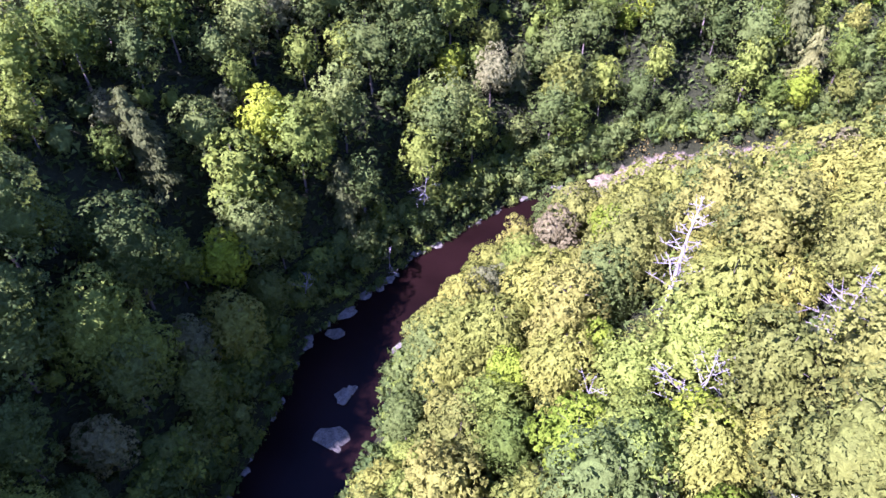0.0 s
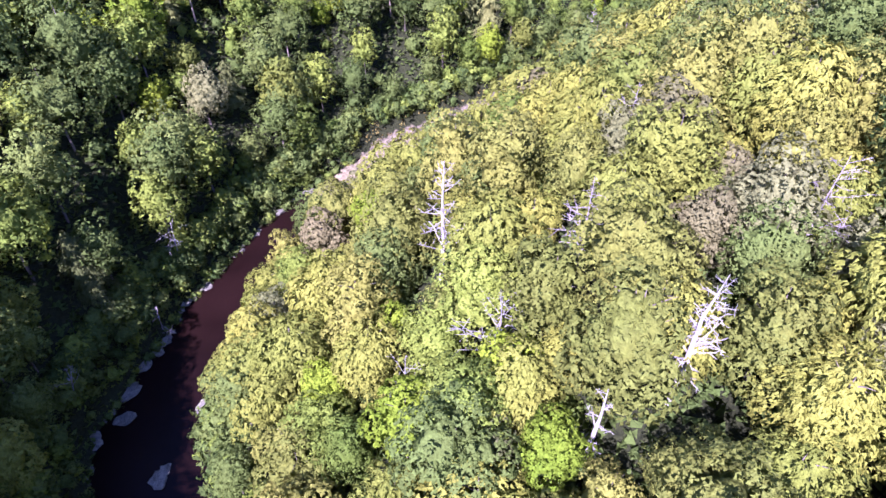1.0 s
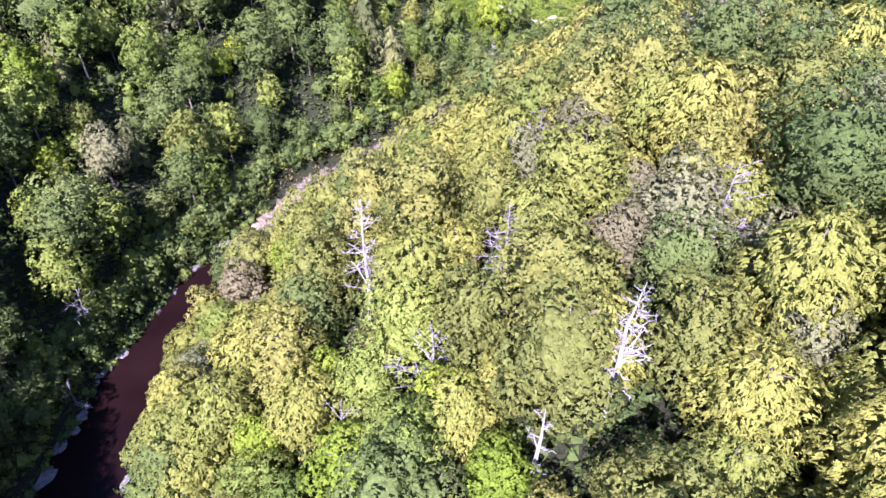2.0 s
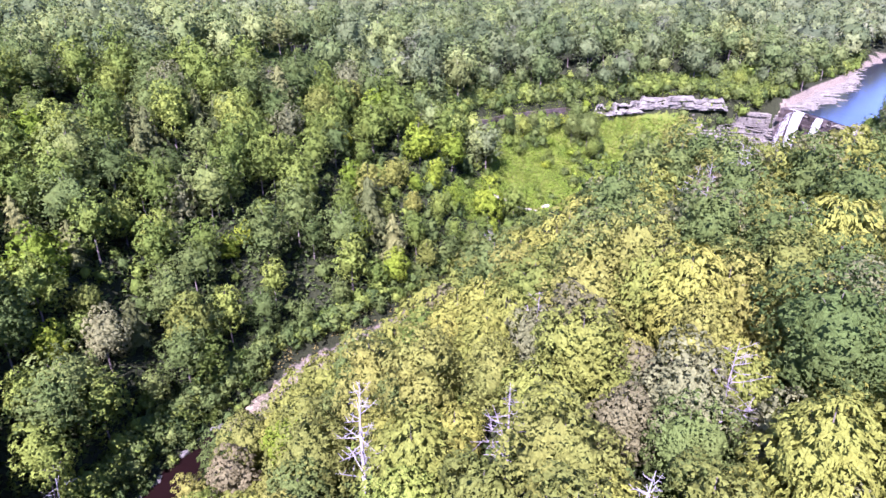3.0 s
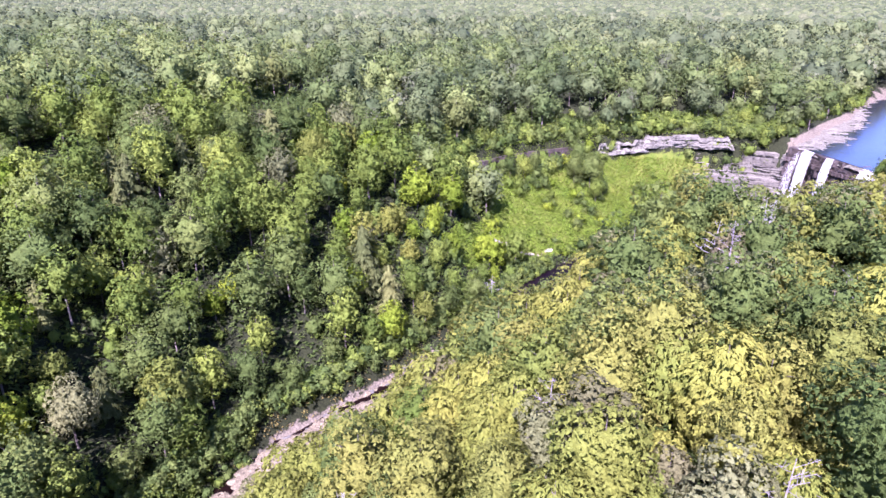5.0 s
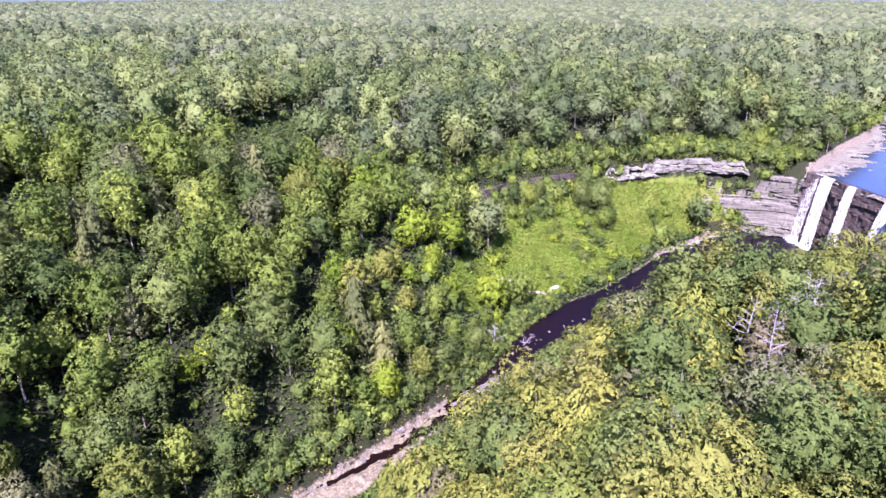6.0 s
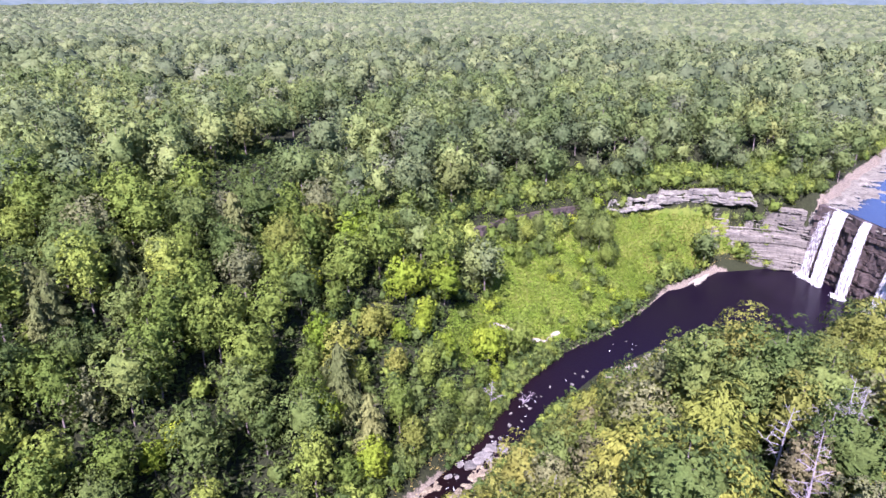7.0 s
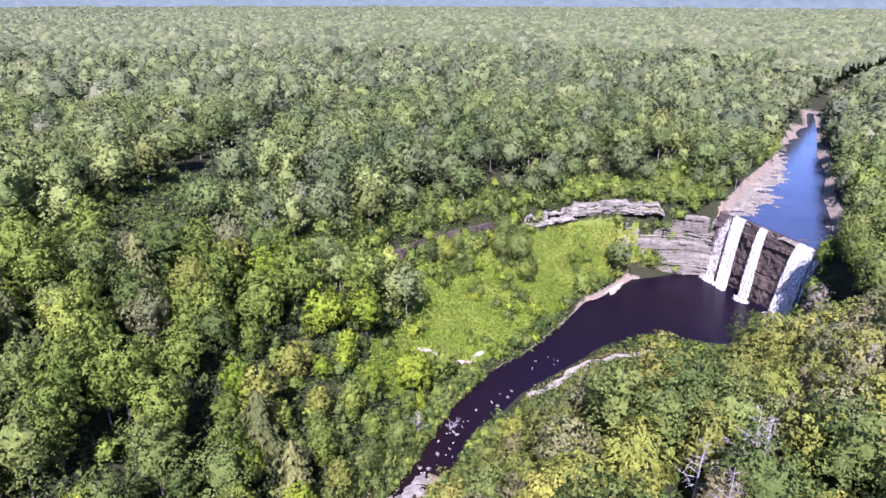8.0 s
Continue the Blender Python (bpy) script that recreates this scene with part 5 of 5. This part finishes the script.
dead_tree(-66, 84, 9, (1.4, -0.6), 12, 9, TWIG, "small grey dead tree on the dark river bank", 0.1, 0.4)
dead_tree(-66, 99, 15, (2.0, -1.0), 13, 12, DEAD, "dead tree with white branches on the dark slope", 0.16, 0.36)
dead_tree(-72, 62, 10, (3.0, 0.6), 15, 10, TWIG, "leaning grey dead tree over the river", 0.15, 0.4)
dead_tree(46, 226.5, 7, (4.2, -1.5), 16, 14, TWIG, "bare grey tree leaning over the rapids", 0.12, 0.5)
dead_tree(36, 222, 11, (0.6, 0.3), 17, 16, TWIG, "bare grey tree beside the rapids", 0.14, 0.34)

r = np.random.RandomState(61)
for k in range(24):
    x, y = r.uniform(58, 168), r.uniform(112, 200)
    if k < 6:
        x, y = r.uniform(40, 75), r.uniform(70, 120)
    dead_tree(x, y, r.uniform(14, 19), (r.normal(0, 0.7), r.normal(0, 0.7)), 100 + k, 18, TWIG if k % 6 else DEAD, "bare grey dead tree among the crowns of the slope" if k % 6 else "bleached dead tree among the crowns of the slope", 0.15, 0.3)


# ---- stones ----
def boulder_mesh(seed, flat, sub=2):
    r = np.random.RandomState(seed)
    bm = bmesh.new()
    bmesh.ops.create_icosphere(bm, subdivisions=sub, radius=1)
    shift = Vector(r.uniform(-9, 9, 3))
    for v in bm.verts:
        n = noise.noise(v.co * 1.1 + shift) * 0.7 + noise.noise(v.co * 2.6 + shift) * 0.4
        v.co *= 1 + n
        v.co.z = max(min(v.co.z, 0.55 + 0.1 * n), -0.6) * flat
        v.co.x *= 1.25
    me = bpy.data.meshes.new("boulder")
    bm.to_mesh(me)
    bm.free()
    me.materials.append(STONE)
    return me


ROUND, FLAT = [boulder_mesh(k, 0.7) for k in range(4)], [boulder_mesh(20 + k, 0.28) for k in range(4)]


def stone(shapes, x, y, z, size, r, label, group):
    ob = new("boulder", shapes[r.randint(0, 4)])
    ob.matrix_basis = Matrix.LocRotScale((x, y, z), Euler((r.normal(0, 0.08), r.normal(0, 0.08), r.uniform(0, 6.28))), (size * r.uniform(0.8, 1.3), size * r.uniform(0.7, 1.1), size))
    tagged(ob, label, "boulder", group)


r = np.random.RandomState(5)
SLABS = [(-67, 68.5, 2.0), (-65.3, 63, 1.6), (-54.3, 51.5, 1.7), (-53.7, 53.5, 1.2), (-50.5, 43.4, 2.3), (-49, 42, 1.3), (-64, 41, 1.5), (-61.9, 32, 1.4), (-65, 78.6, 1.3), (-51.5, 66.6, 1.2), (-68.5, 57, 1.3), (-66, 47, 1.2)]
for x, y, s in SLABS:
    wz = float(along(np.array([x]), np.array([y]), RIVER)[2][1][0])
    stone(FLAT, x, y, wz + 0.2, s, r, "flat pale stone slab in the dark river", "stones of the river")
for k in range(200):
    if k < 130:      # the shaded left bank
        i = r.uniform(0, 1)
        line = [p for p in RIVER if 15 < p[1] < 150 and p[0] < -20]
        p = resample([q[:4] for q in line], 100)[int(i * 99)]
        d = resample([q[:2] for q in line], 100)
        g = d[min(int(i * 99) + 1, 99)] - d[max(int(i * 99) - 1, 0)]
        g = g / np.linalg.norm(g)
        off = p[2] + r.uniform(-1.5, 1.2)
        x, y, z = p[0] - g[1] * off, p[1] + g[0] * off, p[3] + 0.15
        size = r.uniform(0.4, 1.5)
    elif k < 182:   # the shingle bar at the bend
        x, y = r.uniform(-34, 40), 0
        y = np.interp(x, [-34, -14, 5, 33, 40], [147, 168, 185, 205, 212]) + r.normal(0, 1.6)
        z = float(land(np.array([x]), np.array([y]))[0][0]) + 0.1
        z = max(z, float(along(np.array([x]), np.array([y]), RIVER)[2][1][0]) - 0.2)
        size = r.uniform(0.4, 1.2)
    else:           # the rapids
        i = r.uniform(0, 1)
        x, y = np.interp(i, [0, 0.5, 1], [36, 56, 100]) + r.normal(0, 2), np.interp(i, [0, 0.5, 1], [208, 233, 259]) + r.normal(0, 3)
        z = float(along(np.array([x]), np.array([y]), RIVER)[2][1][0]) + 0.1
        size = r.uniform(0.3, 0.65)
    stone(ROUND if r.uniform() < 0.6 else FLAT, x, y, z, size, r, "weathered grey stone at the river's edge", "stones of the river")
for x, y, s in ((31, 203, 2.4), (34, 206, 2.0), (29.5, 201, 1.7), (36.5, 205, 1.6), (27, 199.5, 1.5), (33, 201.5, 1.4)):
    stone(ROUND, x, y, -2.2, s, r, "large pale boulder on the bend of the river", "stones of the river")


def shelf(x, y, rx, ry, turn, z, seed, label, mat):
    """A flat bed of rock with a broken outline and a stepped edge."""
    r = np.random.RandomState(seed)
    n = 44
    verts, faces = [], []
    edge = 1 + np.convolve(r.normal(0, 0.42, n + 4), np.ones(3) / 3, "same")[2:-2]
    for grow, height in ((1.06, z - 0.6), (1.03, z - 0.14), (0.9, z - 0.1), (0.86, z), (0.4, z + 0.04)):
        for k in range(n):
            a = 6.2832 * k / n
            px, py = rx * math.cos(a) * edge[k] * grow, ry * math.sin(a) * edge[k] * grow
            verts.append((x + px * math.cos(turn) - py * math.sin(turn), y + px * math.sin(turn) + py * math.cos(turn), height + r.normal(0, 0.02)))
    for ring in range(4):
        for k in range(n):
            a, b = ring * n + k, ring * n + (k + 1) % n
            faces.append((a, b, b + n, a + n))
    faces.append(tuple(range(4 * n, 5 * n)))
    tagged(new("beach", solid("beach", verts, faces, [mat])), label, "beach", kind="structure")


shelf(146, 311.5, 9, 2.6, 0.75, 0.9, 93, "pale sandy beach beside the dark pool", SAND)


# ---- trail and foam ----
def build_trail(line, width, label):
    pts = resample(line, 40)
    d = np.gradient(pts, axis=0)
    nrm = np.stack([-d[:, 1], d[:, 0]], 1) / np.linalg.norm(d, axis=1)[:, None]
    w = width * (1 + 0.4 * np.sin(np.arange(40) * 0.9))
    a, b = pts + nrm * w[:, None], pts - nrm * w[:, None]
    za, zb = land(a[:, 0], a[:, 1])[0] + 0.3, land(b[:, 0], b[:, 1])[0] + 0.3
    verts = []
    for k in range(40):
        verts += [(*a[k], za[k]), (*b[k], zb[k]), (*a[k], za[k] - 0.5), (*b[k], zb[k] - 0.5)]
    faces = []
    for k in range(39):
        i = 4 * k
        faces += [(i, i + 1, i + 5, i + 4), (i + 2, i, i + 4, i + 6), (i + 1, i + 3, i + 7, i + 5)]
    tagged(new("trail", solid("trail", verts, faces, [SAND])), label, "path", kind="structure")


build_trail(TRAIL, 0.6, "pale trodden trail through the green meadow")
build_trail(SPIT, 1.5, "pale sandy footpath along the wooded shore")
r = np.random.RandomState(31)
i = r.uniform(0, 1, 30)
x = np.interp(i, [0, 0.35, 0.6, 1], [14, 42, 55, 96]) + r.normal(0, 2.2, 30)
y = np.interp(i, [0, 0.35, 0.6, 1], [186, 213, 232, 259]) + r.normal(0, 2.2, 30)
d, side, (hw, wz) = along(x, y, RIVER)
flat = np.stack([x, y, wz + 0.16], 1)[d < hw - 1]
flow = sprays(r, flat, unit(r.normal(size=flat.shape) * 0.12 + (0, 0, 1)), 1.5, 0.35, 0.02)
tagged(new("river_foam", leafy("river_foam", flow, FOAM)), "white foam flecks on the rapids", "foam", kind="stuff")
